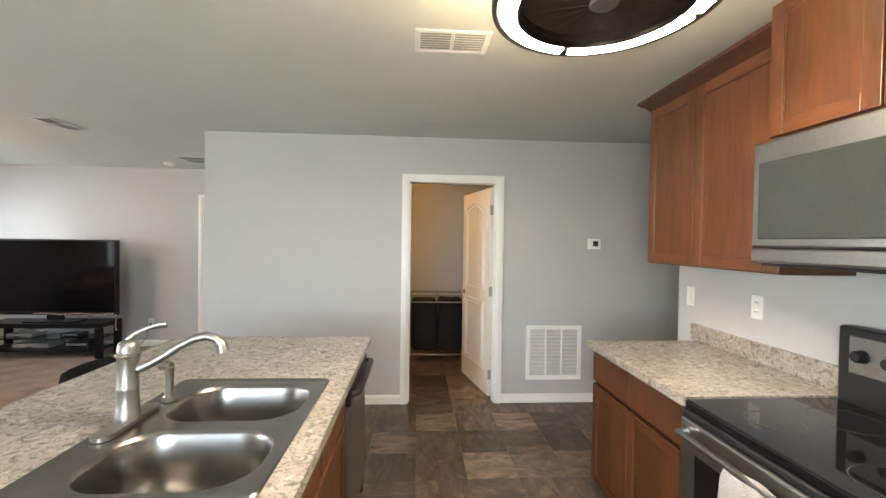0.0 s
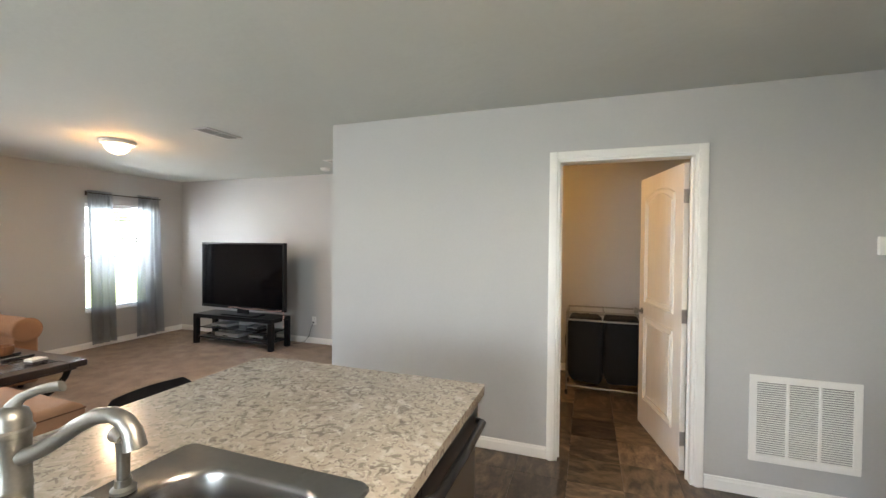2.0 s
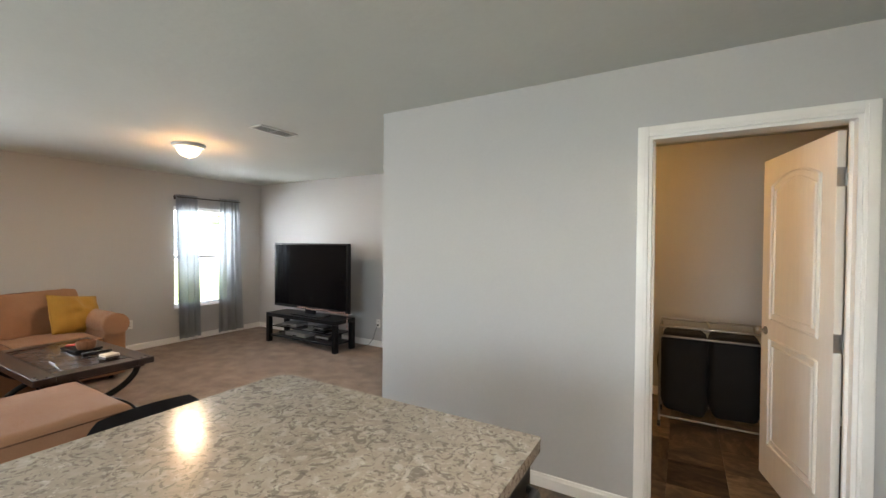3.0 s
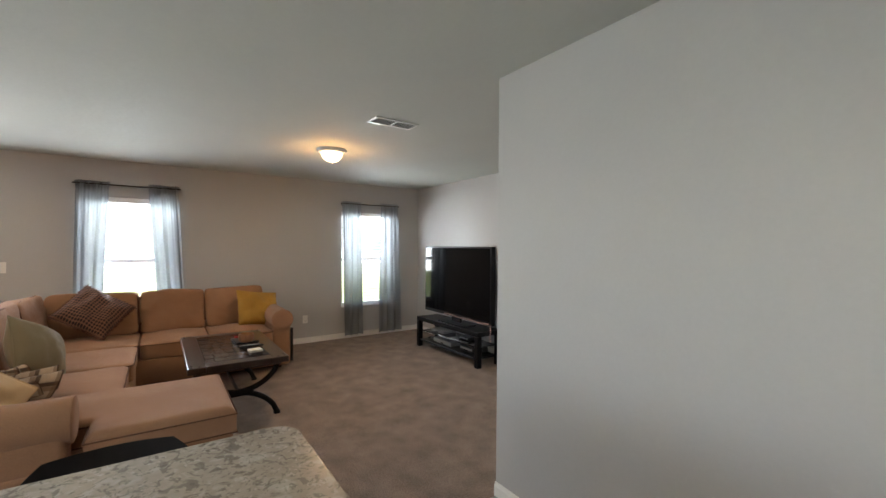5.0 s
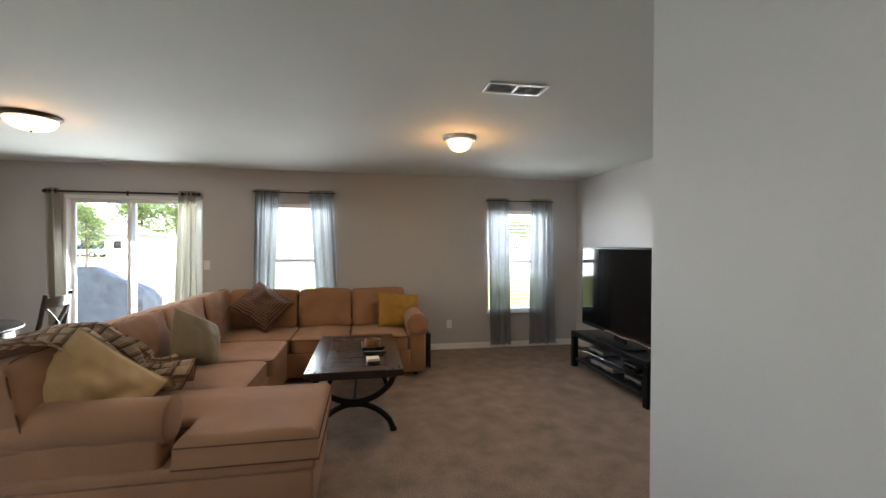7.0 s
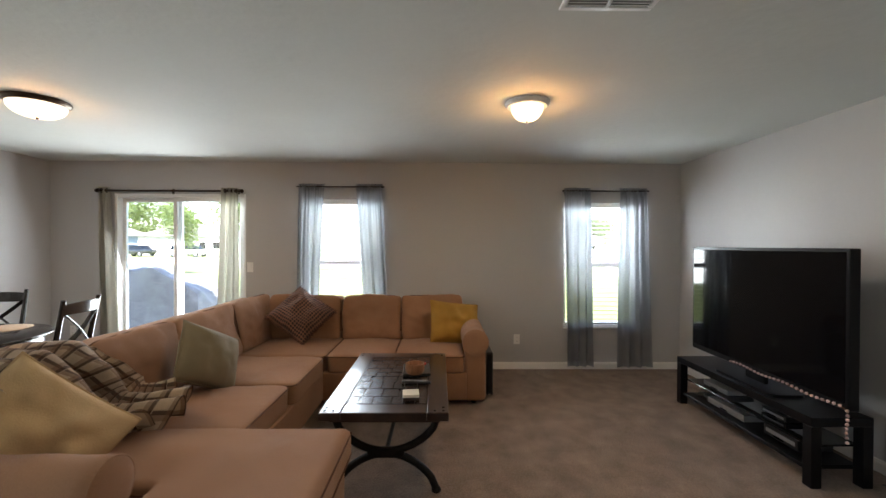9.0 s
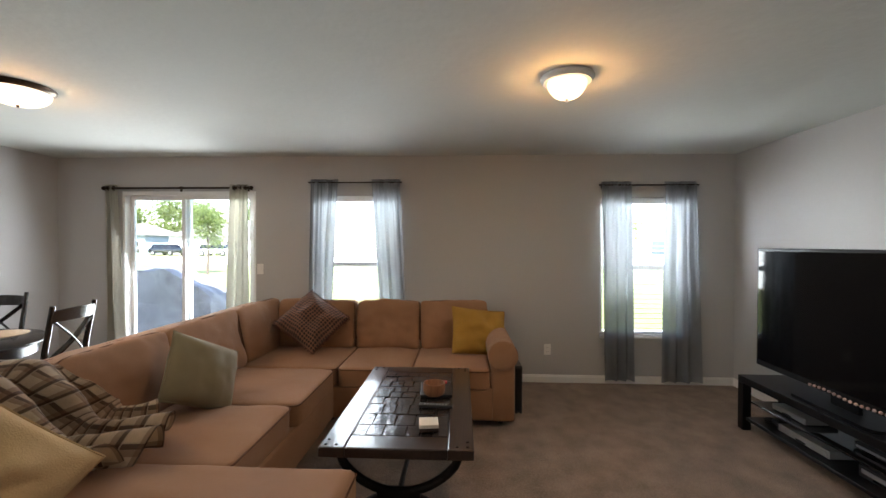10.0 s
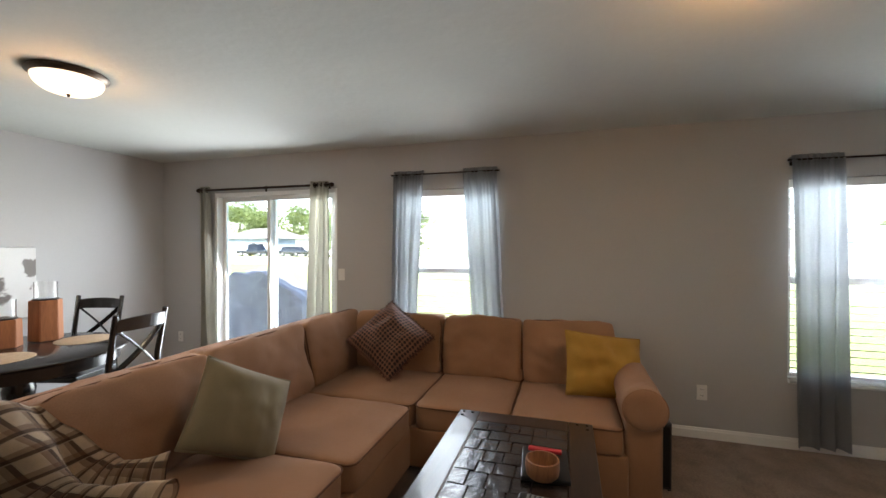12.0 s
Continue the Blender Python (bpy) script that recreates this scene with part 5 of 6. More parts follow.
def rolled_arm(x0, x1, y0, y1, along_x, z, label):
    """A scrolled arm: upright panel with a full roll on top, its front face closed by a shaped panel."""
    r = 0.118
    if along_x:
        yc = (y0 + y1) / 2
        bm = bx(x0, y0 + 0.03, 0.04, x1, y1 - 0.03, z - 0.10, 0.03, 3)
        a, b = (x0 - 0.01, yc, z - r), (x1 + 0.012, yc, z - r)
    else:
        xc = (x0 + x1) / 2
        bm = bx(x0 + 0.03, y0, 0.04, x1 - 0.03, y1, z - 0.10, 0.03, 3)
        a, b = (xc, y0 - 0.01, z - r), (xc, y1 + 0.012, z - r)
    n = 16
    pts = [Vector(a).lerp(Vector(b), k / n) for k in range(n + 1)]
    pts += [Vector(b) + (Vector(b) - Vector(a)).normalized() * d for d in (0.008, 0.016, 0.020)]
    sweep(pts, [r * 0.93] + [r * (1 + 0.02 * math.sin(k * 1.3)) for k in range(n)] + [r * 0.97, r * 0.86, r * 0.6], 32, bm=bm)
    arm = part("arm", bm, SOFA, sofa, label, True)
    end = Vector(b)
    loop = []
    for k in range(41):
        t = 2 * math.pi * k / 40
        u, v = (r - 0.002) * math.cos(t), (r - 0.002) * math.sin(t)
        loop.append(end + (Vector((0.006, u, v)) if along_x else Vector((u, 0.006, v))))
    part("piping", sweep(loop, 0.004, 6), SOFA, arm, "corded seam", True)


rolled_arm(-6.24, SF - 0.02, 3.48, 3.735, True, 0.70, "rolled arm of the sofa")
rolled_arm(CS - 0.005, CN - 0.005, AB, 2.03, False, 0.665, "rolled arm beside the chaise")
for x, y in ((-5.3, 3.6), (-6.2, 3.6), (-6.2, 1.12), (-2.98, 1.12), (-2.98, 2.7), (-3.6, 2.7), (-5.3, 2.18)):
    part("foot", rod((x, y, 0.0), (x, y, 0.06), 0.022, 0.028, 12), DARKWOOD, sofa, smooth=True)


# ---- pillows and throw ----
def throw_pillow(center, right, up, w, h, t, material, label, seed, cord=None, crease=0.012, turn=0.0, fringe=0.0):
    """A pillow whose face runs along the directions right and up; turn sets it on its corner."""
    a = Vector(right).normalized()
    c = (Vector(up) - a * Vector(up).dot(a)).normalized()
    b = c.cross(a)
    m = Matrix(((a.x, b.x, c.x, center[0]), (a.y, b.y, c.y, center[1]), (a.z, b.z, c.z, center[2]), (0, 0, 0, 1))) @ pose(0, 0, 0, 0, turn, 0)
    ob = thing("throw_pillow", m, label, "pillow", "sofa pillows")
    part("cover", pillow(w, h, t, n=34, seed=seed, crease=crease), material, ob, smooth=True)
    part("seam_cord", edge_cord(w, h), cord or material, ob, smooth=True)
    if fringe:
        rnd = random.Random(seed)
        tuft = bmesh.new()
        for k in range(4 * 34):
            e, f = divmod(k, 34)
            f = 2 * (f + 0.5) / 34 - 1
            u, v = [(f, -1), (1, f), (-f, 1), (-1, -f)][e]
            p = Vector((w / 2 * u * (1 - 0.05 * (1 - v * v)), 0, h / 2 * v * (1 - 0.05 * (1 - u * u))))
            way = Vector(((u if abs(u) == 1 else 0.2 * u) + rnd.uniform(-0.3, 0.3), rnd.uniform(-0.5, 0.5), (v if abs(v) == 1 else 0.2 * v) + rnd.uniform(-0.3, 0.3))).normalized()
            rod(p, p + way * fringe * rnd.uniform(0.7, 1.2), 0.006, 0.003, 5, bm=tuft)
        part("fringe", tuft, cord or material, ob, "short knotted fringe")
    return ob


BROWNDOT = bsdf("brown_dotted_weave", (0.21, 0.10, 0.062), 0.9, var=0.15, scale=8, fine=150, bump=0.3, bscale=240)
n, link, p = nodes_of(BROWNDOT)
vor, rmp, mx = n.new("ShaderNodeTexVoronoi"), n.new("ShaderNodeValToRGB"), n.new("ShaderNodeMix")
vor.inputs["Scale"].default_value, vor.inputs["Randomness"].default_value = 38, 0.05
vor.voronoi_dimensions = "2D"
sep, com = n.new("ShaderNodeSeparateXYZ"), n.new("ShaderNodeCombineXYZ")
link(n["Texture Coordinate"].outputs["Object"], sep.inputs[0])
link(sep.outputs[0], com.inputs[0])
link(sep.outputs[2], com.inputs[1])
link(com.outputs[0], vor.inputs["Vector"])
rmp.color_ramp.elements[0].position, rmp.color_ramp.elements[1].position = 0.34, 0.40
rmp.color_ramp.elements[0].color, rmp.color_ramp.elements[1].color = (1, 1, 1, 1), (0, 0, 0, 1)
link(vor.outputs["Distance"], rmp.inputs[0])
mx.data_type = "RGBA"
mx.inputs[7].default_value = (0.022, 0.013, 0.012, 1)
link(rmp.outputs[0], mx.inputs[0])
link(p.inputs["Base Color"].links[0].from_socket, mx.inputs[6])
link(mx.outputs[2], p.inputs["Base Color"])

FRINGE = bsdf("brown_cotton_fringe", (0.13, 0.055, 0.035), 0.9, var=0.2, scale=20)
throw_pillow((-5.685, 1.865, 0.755), (-0.19, 0.73, 0.05), (-0.36, -0.20, 0.446), 0.50, 0.47, 0.25, BROWNDOT, "dark brown dotted square pillow with a fringe in the sofa corner", 1, FRINGE, 0.024, 45, 0.022)
throw_pillow((-4.345, 1.672, 0.675), (-0.32, 0.176, -0.195), (-0.24, -0.055, 0.27), 0.46, 0.42, 0.25, OLIVE, "sage green velvet square pillow on the sofa", 2, crease=0.009)
throw_pillow((-5.725, 3.44, 0.665), (-0.25, 0.51, -0.087), (-0.12, -0.025, 0.35), 0.57, 0.42, 0.20, GOLD, "mustard yellow creased pillow against the sofa arm", 3, crease=0.018)
throw_pillow((-3.235, 1.56, 0.645), (-0.174, 0.286, -0.31), (-0.46, 0.30, 0.75), 0.56, 0.46, 0.25, TANSTRIPE, "large tan cotton pillow, deeply creased, on the chaise", 4, crease=0.026)

throw = thing("throw_blanket", pose(0, 0, 0), "brown and cream plaid fleece throw draped over the sofa", "blanket")
bm = bmesh.new()
uvl = bm.loops.layers.uv.new("UVMap")
NU, NV = 80, 130
grid, uvs = [], {}
PROFILE = [(1.03, 0.62), (1.06, 0.84), (1.15, 0.915), (1.30, 0.925), (1.42, 0.905), (1.49, 0.80), (1.54, 0.66), (1.60, 0.55), (1.72, 0.512), (2.00, 0.512)]
for j in range(NV + 1):
    v = j / NV
    k = min(int(v * (len(PROFILE) - 1)), len(PROFILE) - 2)
    f = v * (len(PROFILE) - 1) - k
    f = f * f * (3 - 2 * f) * 0.4 + f * 0.6
    py, pz = [PROFILE[k][c] * (1 - f) + PROFILE[k + 1][c] * f for c in (0, 1)]
    loose = max(0.0, v - 0.22) / 0.78
    row = []
    for i in range(NU + 1):
        u = i / NU
        # the sheet lies wide over the back and is drawn together into folds on the seat
        x = (-2.96 - 0.62 * u) * (1 - loose) + (-3.40 - 0.57 * u) * loose
        end = 1.70 - 0.03 * u + 0.22 * math.sin(math.pi * u) ** 0.8
        y = py if py < 1.55 else 1.55 + (py - 1.55) * (end - 1.55) / 0.45
        wave = u * 23 + 4.5 * v + 2.2 * noise.noise(Vector((u * 2.5, v * 2.2, 1)))
        fold = (0.014 + 0.056 * loose) * (1 + math.sin(wave)) + 0.012 * noise.noise(Vector((u * 9, v * 11, 3)))
        steep = math.exp(-((v - 0.60) / 0.12) ** 2)
        vert = bm.verts.new((x + (0.012 + 0.012 * loose) * math.cos(wave), y + fold * 0.9 * steep + 0.03 * loose * noise.noise(Vector((u * 6, 2, 5))), pz + 0.012 + max(fold, 0.0) * (1 - 0.6 * steep)))
        uvs[vert] = (u * 1.15, v * 2.1)
        row.append(vert)
    grid.append(row)
for j in range(NV):
    for i in range(NU):
        f = bm.faces.new((grid[j][i], grid[j + 1][i], grid[j + 1][i + 1], grid[j][i + 1]))
        for l in f.loops:
            l[uvl].uv = uvs[l.vert]
bmesh.ops.solidify(bm, geom=bm.faces[:], thickness=0.008)
part("cloth", bm, PLAID, throw, smooth=True)

# ---- coffee table ----
ct = thing("coffee_table", pose(-4.44, 2.96, 0), "espresso wood coffee table with slate inlay and curved iron legs", "coffee table")
TL, TW, TZ = 0.645, 0.37, 0.515
bm = bx(-TL, -TW, TZ - 0.05, TL, -TW + 0.125, TZ, 0.006, 2)
bx(-TL, TW - 0.125, TZ - 0.05, TL, TW, TZ, 0.006, 2, bm=bm)
bx(-TL, -TW + 0.125, TZ - 0.05, -TL + 0.13, TW - 0.125, TZ, 0.006, 2, bm=bm)
bx(TL - 0.13, -TW + 0.125, TZ - 0.05, TL, TW - 0.125, TZ, 0.006, 2, bm=bm)
bx(-TL + 0.12, -TW + 0.12, TZ - 0.045, TL - 0.12, TW - 0.12, TZ - 0.012, bm=bm)
part("top_frame", bm, DARKWOOD, ct, "dark stained border boards")
rnd = random.Random(4)
xs = [-TL + 0.132]
while xs[-1] < TL - 0.20:
    xs.append(min(xs[-1] + rnd.uniform(0.09, 0.15), TL - 0.132))
xs[-1] = TL - 0.132
for a, b in zip(xs, xs[1:]):
    ys = [-TW + 0.127]
    while ys[-1] < TW - 0.19:
        ys.append(ys[-1] + rnd.uniform(0.06, 0.12))
    ys[-1] = TW - 0.127
    for c, d in zip(ys, ys[1:]):
        part("slate_piece", bx(a + 0.002, c + 0.002, TZ - 0.014, b - 0.002, d - 0.002, TZ + rnd.uniform(-0.003, 0.002), 0.002), SLATE, ct)
for y in (-TW + 0.128, TW - 0.128):
    part("inlay_strip", bx(-TL + 0.13, y - 0.003, TZ - 0.01, TL - 0.13, y + 0.003, TZ + 0.002), BRONZE, ct, "thin metal inlay strip")
for x in (-1, 1):
    for y in (-1, 1):
        for dx, dy in ((0.03, 0.03), (0.08, 0.03), (0.03, 0.08)):
            part("stud", lathe([(0, 0.005), (0.006, 0.004), (0.009, 0)], 10, (x * (TL - dx), y * (TW - dy), TZ)), IRON, ct, "round iron stud", True)
part("apron", bx(-TL + 0.05, -TW + 0.05, TZ - 0.075, TL - 0.05, TW - 0.05, TZ - 0.046), DARKWOOD, ct)
for sx in (-1, 1):
    x = sx * (TL - 0.12)
    # an arched foot below and an upturned arch above, joined in the middle
    foot = [(x, -0.30 + 0.60 * k / 20, 0.012 + 0.215 * math.sin(math.pi * k / 20) ** 0.6) for k in range(21)]
    part("arched_foot", sweep(foot, 0.023, 10), IRON, ct, "curved iron foot", True)
    arms = [(x, -0.31 + 0.62 * k / 20, TZ - 0.06 - 0.215 * math.sin(math.pi * k / 20) ** 0.55) for k in range(21)]
    part("arched_arm", sweep(arms, 0.023, 10), IRON, ct, "curved iron arm", True)
    part("collar", bx(x - 0.024, -0.11, 0.205, x + 0.024, 0.11, 0.262, 0.012, 3), IRON, ct)
    for y in (-0.30, 0.30):
        part("foot_pad", lathe([(0, 0), (0.028, 0), (0.03, 0.012), (0.018, 0.03), (0, 0.032)], 14, (x, y, 0)), IRON, ct, smooth=True)
part("stretcher", rod((-TL + 0.12, 0, 0.232), (TL - 0.12, 0, 0.232), 0.014, seg=12), IRON, ct, smooth=True)

bowl = thing("wooden_bowl", pose(-4.45, 3.10, TZ + 0.023), "small turned wooden bowl on the coffee table", "bowl")
part("bowl", lathe([(0, 0.0), (0.055, 0.0), (0.066, 0.012), (0.07, 0.04), (0.068, 0.072), (0.061, 0.073), (0.059, 0.04), (0.05, 0.016), (0, 0.012)], 36), BOWLWOOD, bowl, smooth=True)
tray = thing("notebook", pose(-4.56, 3.105, TZ + 0.003, 0, 0, 4), "black flat notebook lying on the coffee table", "notebook")
part("cover", bx(-0.13, -0.10, 0.0, 0.13, 0.10, 0.019, 0.004, 2), BLACK, tray)
rc = thing("remote_control", pose(-4.29, 3.12, TZ + 0.003, 0, 0, 86), "black remote control on the coffee table", "remote control")
part("case", bx(-0.10, -0.022, 0, 0.10, 0.022, 0.018, 0.006, 3), BLACK, rc)
for k in range(8):
    for y in (-0.01, 0.0, 0.01):
        part("button", bx(-0.07 + k * 0.018, y - 0.003, 0.017, -0.06 + k * 0.018, y + 0.003, 0.0198, 0.001), SILVER, rc)
pen = thing("marker_case", pose(-4.655, 3.10, TZ + 0.0235, 0, 0, 88), "slim red plastic case on the notebook", "case")
part("case", bx(-0.075, -0.014, 0, 0.075, 0.014, 0.016, 0.005, 3), RED, pen)
co = thing("coaster_stack", pose(-4.01, 3.10, TZ + 0.003, 0, 0, 6), "stack of square cream coasters on the coffee table", "coasters")
for k in range(4):
    part("coaster", bx(-0.05 + 0.001 * k, -0.05, 0.001 + k * 0.010, 0.05 + 0.001 * k, 0.05, 0.010 + k * 0.010, 0.003, 2), CREAM if k > 1 else DARKWOOD, co)

# ---- television and its stand ----
stand = thing("tv_stand", pose(-5.32, 5.52, 0), "black lacquered open television stand with a lower shelf", "tv stand")
SW, SD, SH = 1.40, 0.38, 0.43
part("top", bx(0, 0, SH - 0.055, SW, SD, SH, 0.004, 2), BLACKGLOSS, stand)
for x in (0.0, SW - 0.065):
    for y in (0.0, SD - 0.065):
        part("leg", bx(x, y, 0, x + 0.065, y + 0.065, SH - 0.056, 0.003), BLACKGLOSS, stand)
part("shelf", bx(0.066, 0.02, 0.085, SW - 0.066, SD - 0.02, 0.11, 0.003), BLACKGLOSS, stand)
part("shelf", bx(0.066, 0.05, 0.225, SW - 0.066, SD - 0.02, 0.237, 0.003), BLACKGLASS, stand, "black glass middle shelf")


def box_device(name, m, w, d, h, material, label, category):
    ob = thing(name, m, label, category)
    part("case", bx(-w / 2, -d / 2, 0.004, w / 2, d / 2, h, 0.004, 2), material, ob)
    part("front_strip", bx(-w / 2 + 0.02, -d / 2 - 0.003, h * 0.4, w / 2 - 0.02, -d / 2 + 0.002, h * 0.75, 0.001), SILVER, ob, "silver front strip")
    part("display", bx(-0.05, -d / 2 - 0.0035, h * 0.2, 0.03, -d / 2 + 0.002, h * 0.38), BLACKGLASS, ob)
    for x in (-w / 2 + 0.03, w / 2 - 0.03):
        part("foot", bx(x - 0.01, -d / 2 + 0.02, 0, x + 0.01, d / 2 - 0.02, 0.005), BLACK, ob)


box_device("cable_box", pose(-4.95, 5.74, 0.238), 0.30, 0.22, 0.045, SILVER, "silver cable box on the stand's middle shelf", "media box")
box_device("disc_player", pose(-4.80, 5.74, 0.111), 0.42, 0.26, 0.055, SILVER, "silver disc player on the stand's lower shelf", "media player")
box_device("game_console", pose(-4.28, 5.75, 0.111), 0.28, 0.24, 0.075, BLACK, "black game console on the stand's lower shelf", "console")
box_device("router", pose(-4.40, 5.76, 0.238), 0.22, 0.16, 0.04, BLACK, "black router on the stand's middle shelf", "router")
hp = thing("game_controller", pose(-5.10, 5.68, 0.111), "black game controller on the lower shelf", "controller")
bm = cushion(-0.05, -0.03, 0.0, 0.05, 0.03, 0.035, 0.008, 6, 4)
for s in (-1, 1):
    sweep([(s * 0.045, 0.0, 0.02), (s * 0.065, -0.03, 0.018), (s * 0.07, -0.06, 0.014)], [0.02, 0.018, 0.012], 10, bm=bm)
part("body", bm, BLACK, hp, smooth=True)
cb = thing("cable_bundle", pose(-5.02, 5.86, 0.238), "loose black cables behind the media boxes", "cables")
for k in range(5):
    part("cable", sweep([(0.0 + 0.02 * k, 0.0, 0.006), (0.05 * math.sin(k), 0.01, 0.05 + 0.01 * k), (-0.06 + 0.03 * k, 0.0, 0.08), (-0.1 + 0.05 * k, -0.02, 0.03), (-0.12 + 0.05 * k, 0.0, 0.006)], 0.003, 6), BLACK, cb, smooth=True)

tv = thing("television", pose(-4.565, 5.665, 0.43, 0, 0, -1.8), "large black flat television on the stand, switched off", "television")
HW, Z0, Z1 = 0.765, 0.085, 1.025
bm = bx(-HW, -0.02, Z0, HW, 0.045, Z1, 0.008, 3)
bx(-HW * 0.7, 0.04, Z0 + 0.1, HW * 0.7, 0.075, Z1 - 0.12, 0.01, 2, bm=bm)
part("case", bm, BLACKGLOSS, tv, "glossy black case")
part("screen", bx(-HW + 0.022, -0.0225, Z0 + 0.045, HW - 0.022, -0.018, Z1 - 0.022), SCREEN, tv, "dark glossy screen")
part("neck", bx(-0.10, 0.005, 0.018, 0.10, 0.035, Z0 + 0.05, 0.006, 2), BLACKGLOSS, tv)
part("foot_plate", slab(outline(-0.32, -0.11, 0.32, 0.14, [0.06] * 4, 8), 0.0, 0.02), BLACKGLOSS, tv, "glossy oval foot plate", True)

gl = thing("bead_garland", pose(-4.565, 5.63, 0.535, 0, 0, -1.8), "strand of pale pink wooden beads hung along the television's lower edge", "garland")
bead = lathe([(0, -0.0095)] + [(0.0095 * math.cos(radians(a)), 0.0095 * math.sin(radians(a))) for a in (-60, -30, 0, 30, 60)] + [(0, 0.0095)], 12)
bead_mesh = mesh_of("bead", bead, PINK, True)
path = [(-0.21 + 0.0375 * k, 0.0, 0.006 * math.sin(k * 0.55)) for k in range(26)]
for k in range(8):
    path.append((0.772 + 0.004 * math.sin(k), 0.0, -0.01 - 0.026 * k))
for q in path:
    o = new("bead", bead_mesh)
    o.parent = gl
    o.location = q
part("string", sweep(path, 0.0015, 5), BOWLWOOD, gl)

cord = thing("extension_lead", pose(-3.70, 6.10, 0.29), "black power cord hanging from the outlet to the floor", "extension lead")
part("cable", sweep([(0, 0.012, 0.01), (-0.01, -0.02, -0.06), (-0.03, -0.03, -0.16), (-0.10, -0.04, -0.25), (-0.18, -0.05, -0.283), (-0.26, -0.10, -0.286)], 0.0035, 6), BLACK, cord, smooth=True)
sub = thing("subwoofer", pose(-5.62, 3.828, 0), "small black subwoofer box on the carpet beside the sofa arm", "speaker")
part("cabinet", bx(-0.15, -0.09, 0.012, 0.15, -0.025, 0.42, 0.012, 3), BLACK, sub)
part("grille", bx(0.145, -0.08, 0.03, 0.156, -0.035, 0.40, 0.005), NAVY, sub, "black cloth grille")
for x in (-0.12, 0.12):
    for y in (-0.075, -0.035):
        part("foot", rod((x, y, 0), (x, y, 0.014), 0.012, seg=10), BLACK, sub)

# ---- dining corner ----
DX, DY, DR = -4.60, -0.47, 0.62
dt = thing("dining_table", pose(DX, DY, 0), "round black pedestal dining table", "dining table")
part("tabletop", lathe([(0, 0.715), (DR - 0.05, 0.715), (DR - 0.02, 0.722), (DR, 0.735), (DR, 0.742), (DR - 0.012, 0.75), (0, 0.75)], 72), TABLEBLACK, dt, smooth=True)
part("apron", lathe([(DR - 0.08, 0.64), (DR - 0.06, 0.64), (DR - 0.06, 0.714), (DR - 0.08, 0.714), (DR - 0.08, 0.64)], 64), TABLEBLACK, dt, smooth=True)
part("pedestal", lathe([(0, 0.10), (0.07, 0.10), (0.085, 0.16), (0.06, 0.22), (0.05, 0.30), (0.08, 0.40), (0.09, 0.48), (0.065, 0.56), (0.05, 0.60), (0.10, 0.66), (0.16, 0.712), (0, 0.714)], 32), TABLEBLACK, dt, smooth=True)
for k in range(4):
    a = radians(45 + 90 * k)
    pts = [(r * math.cos(a), r * math.sin(a), z) for r, z in ((0.04, 0.17), (0.14, 0.16), (0.24, 0.10), (0.32, 0.05), (0.37, 0.03))]
    part("leg", sweep(pts, [0.045, 0.042, 0.036, 0.032, 0.03], 12), TABLEBLACK, dt, "curved pedestal leg", True)

CHAIRPAD = bsdf("black_seat_vinyl", (0.02, 0.019, 0.02), 0.4, var=0.2, scale=12, fine=120)


def dining_chair(m, label):
    """A chair with a crossed back; it faces +x, origin on the floor under the seat."""
    ob = thing("dining_chair", m, label, "chair", "dining chairs")
    part("seat", cushion(-0.21, -0.22, 0.435, 0.22, 0.22, 0.485, 0.012, 10, 8, 0.001), CHAIRPAD, ob, smooth=True)
    part("seat_frame", bx(-0.20, -0.205, 0.39, 0.205, 0.205, 0.437, 0.006, 2), TABLEBLACK, ob)
    for y in (-0.185, 0.185):
        part("front_leg", rod((0.185, y, 0), (0.18, y, 0.40), 0.016, 0.022, 4), TABLEBLACK, ob)
        post = [(-0.27, y, 0.0), (-0.215, y, 0.25), (-0.195, y, 0.45), (-0.215, y * 1.02, 0.70), (-0.275, y * 1.06, 1.03)]
        part("back_post", sweep(post, [0.018, 0.021, 0.022, 0.02, 0.017], 8), TABLEBLACK, ob, smooth=True)
        part("side_stretcher", rod((-0.23, y, 0.2), (0.183, y, 0.2), 0.011, seg=8), TABLEBLACK, ob, smooth=True)
    for z, hgt, x in ((0.955, 0.08, -0.262), (0.60, 0.05, -0.207)):
        bm = bmesh.new()
        rows = []
        for k in range(13):
            s = k / 6 - 1
            xx = x - 0.035 * (1 - s * s)
            rows.append([bm.verts.new((xx + dx - 0.012 * (dz > 0), s * 0.19, z + dz)) for dx, dz in ((-0.01, -hgt / 2), (0.01, -hgt / 2), (0.01, hgt / 2 + 0.012 * (1 - s * s)), (-0.01, hgt / 2 + 0.012 * (1 - s * s)))])
        for a, b in zip(rows, rows[1:]):
            for k in range(4):
                bm.faces.new((a[k], a[(k + 1) % 4], b[(k + 1) % 4], b[k]))
        bm.faces.new(rows[0])
        bm.faces.new(rows[-1])
        bmesh.ops.recalc_face_normals(bm, faces=bm.faces)
        part("back_rail", bm, TABLEBLACK, ob)
    for s in (-1, 1):
        pts = [(-0.212 - 0.05 * f - 0.030 * math.sin(math.pi * f), s * (-0.175 + 0.35 * f), 0.62 + 0.30 * f) for f in [k / 10 for k in range(11)]]
        part("cross_brace", sweep(pts, 0.019, 8, flat=0.45), TABLEBLACK, ob, "one brace of the crossed back", True)
    return ob


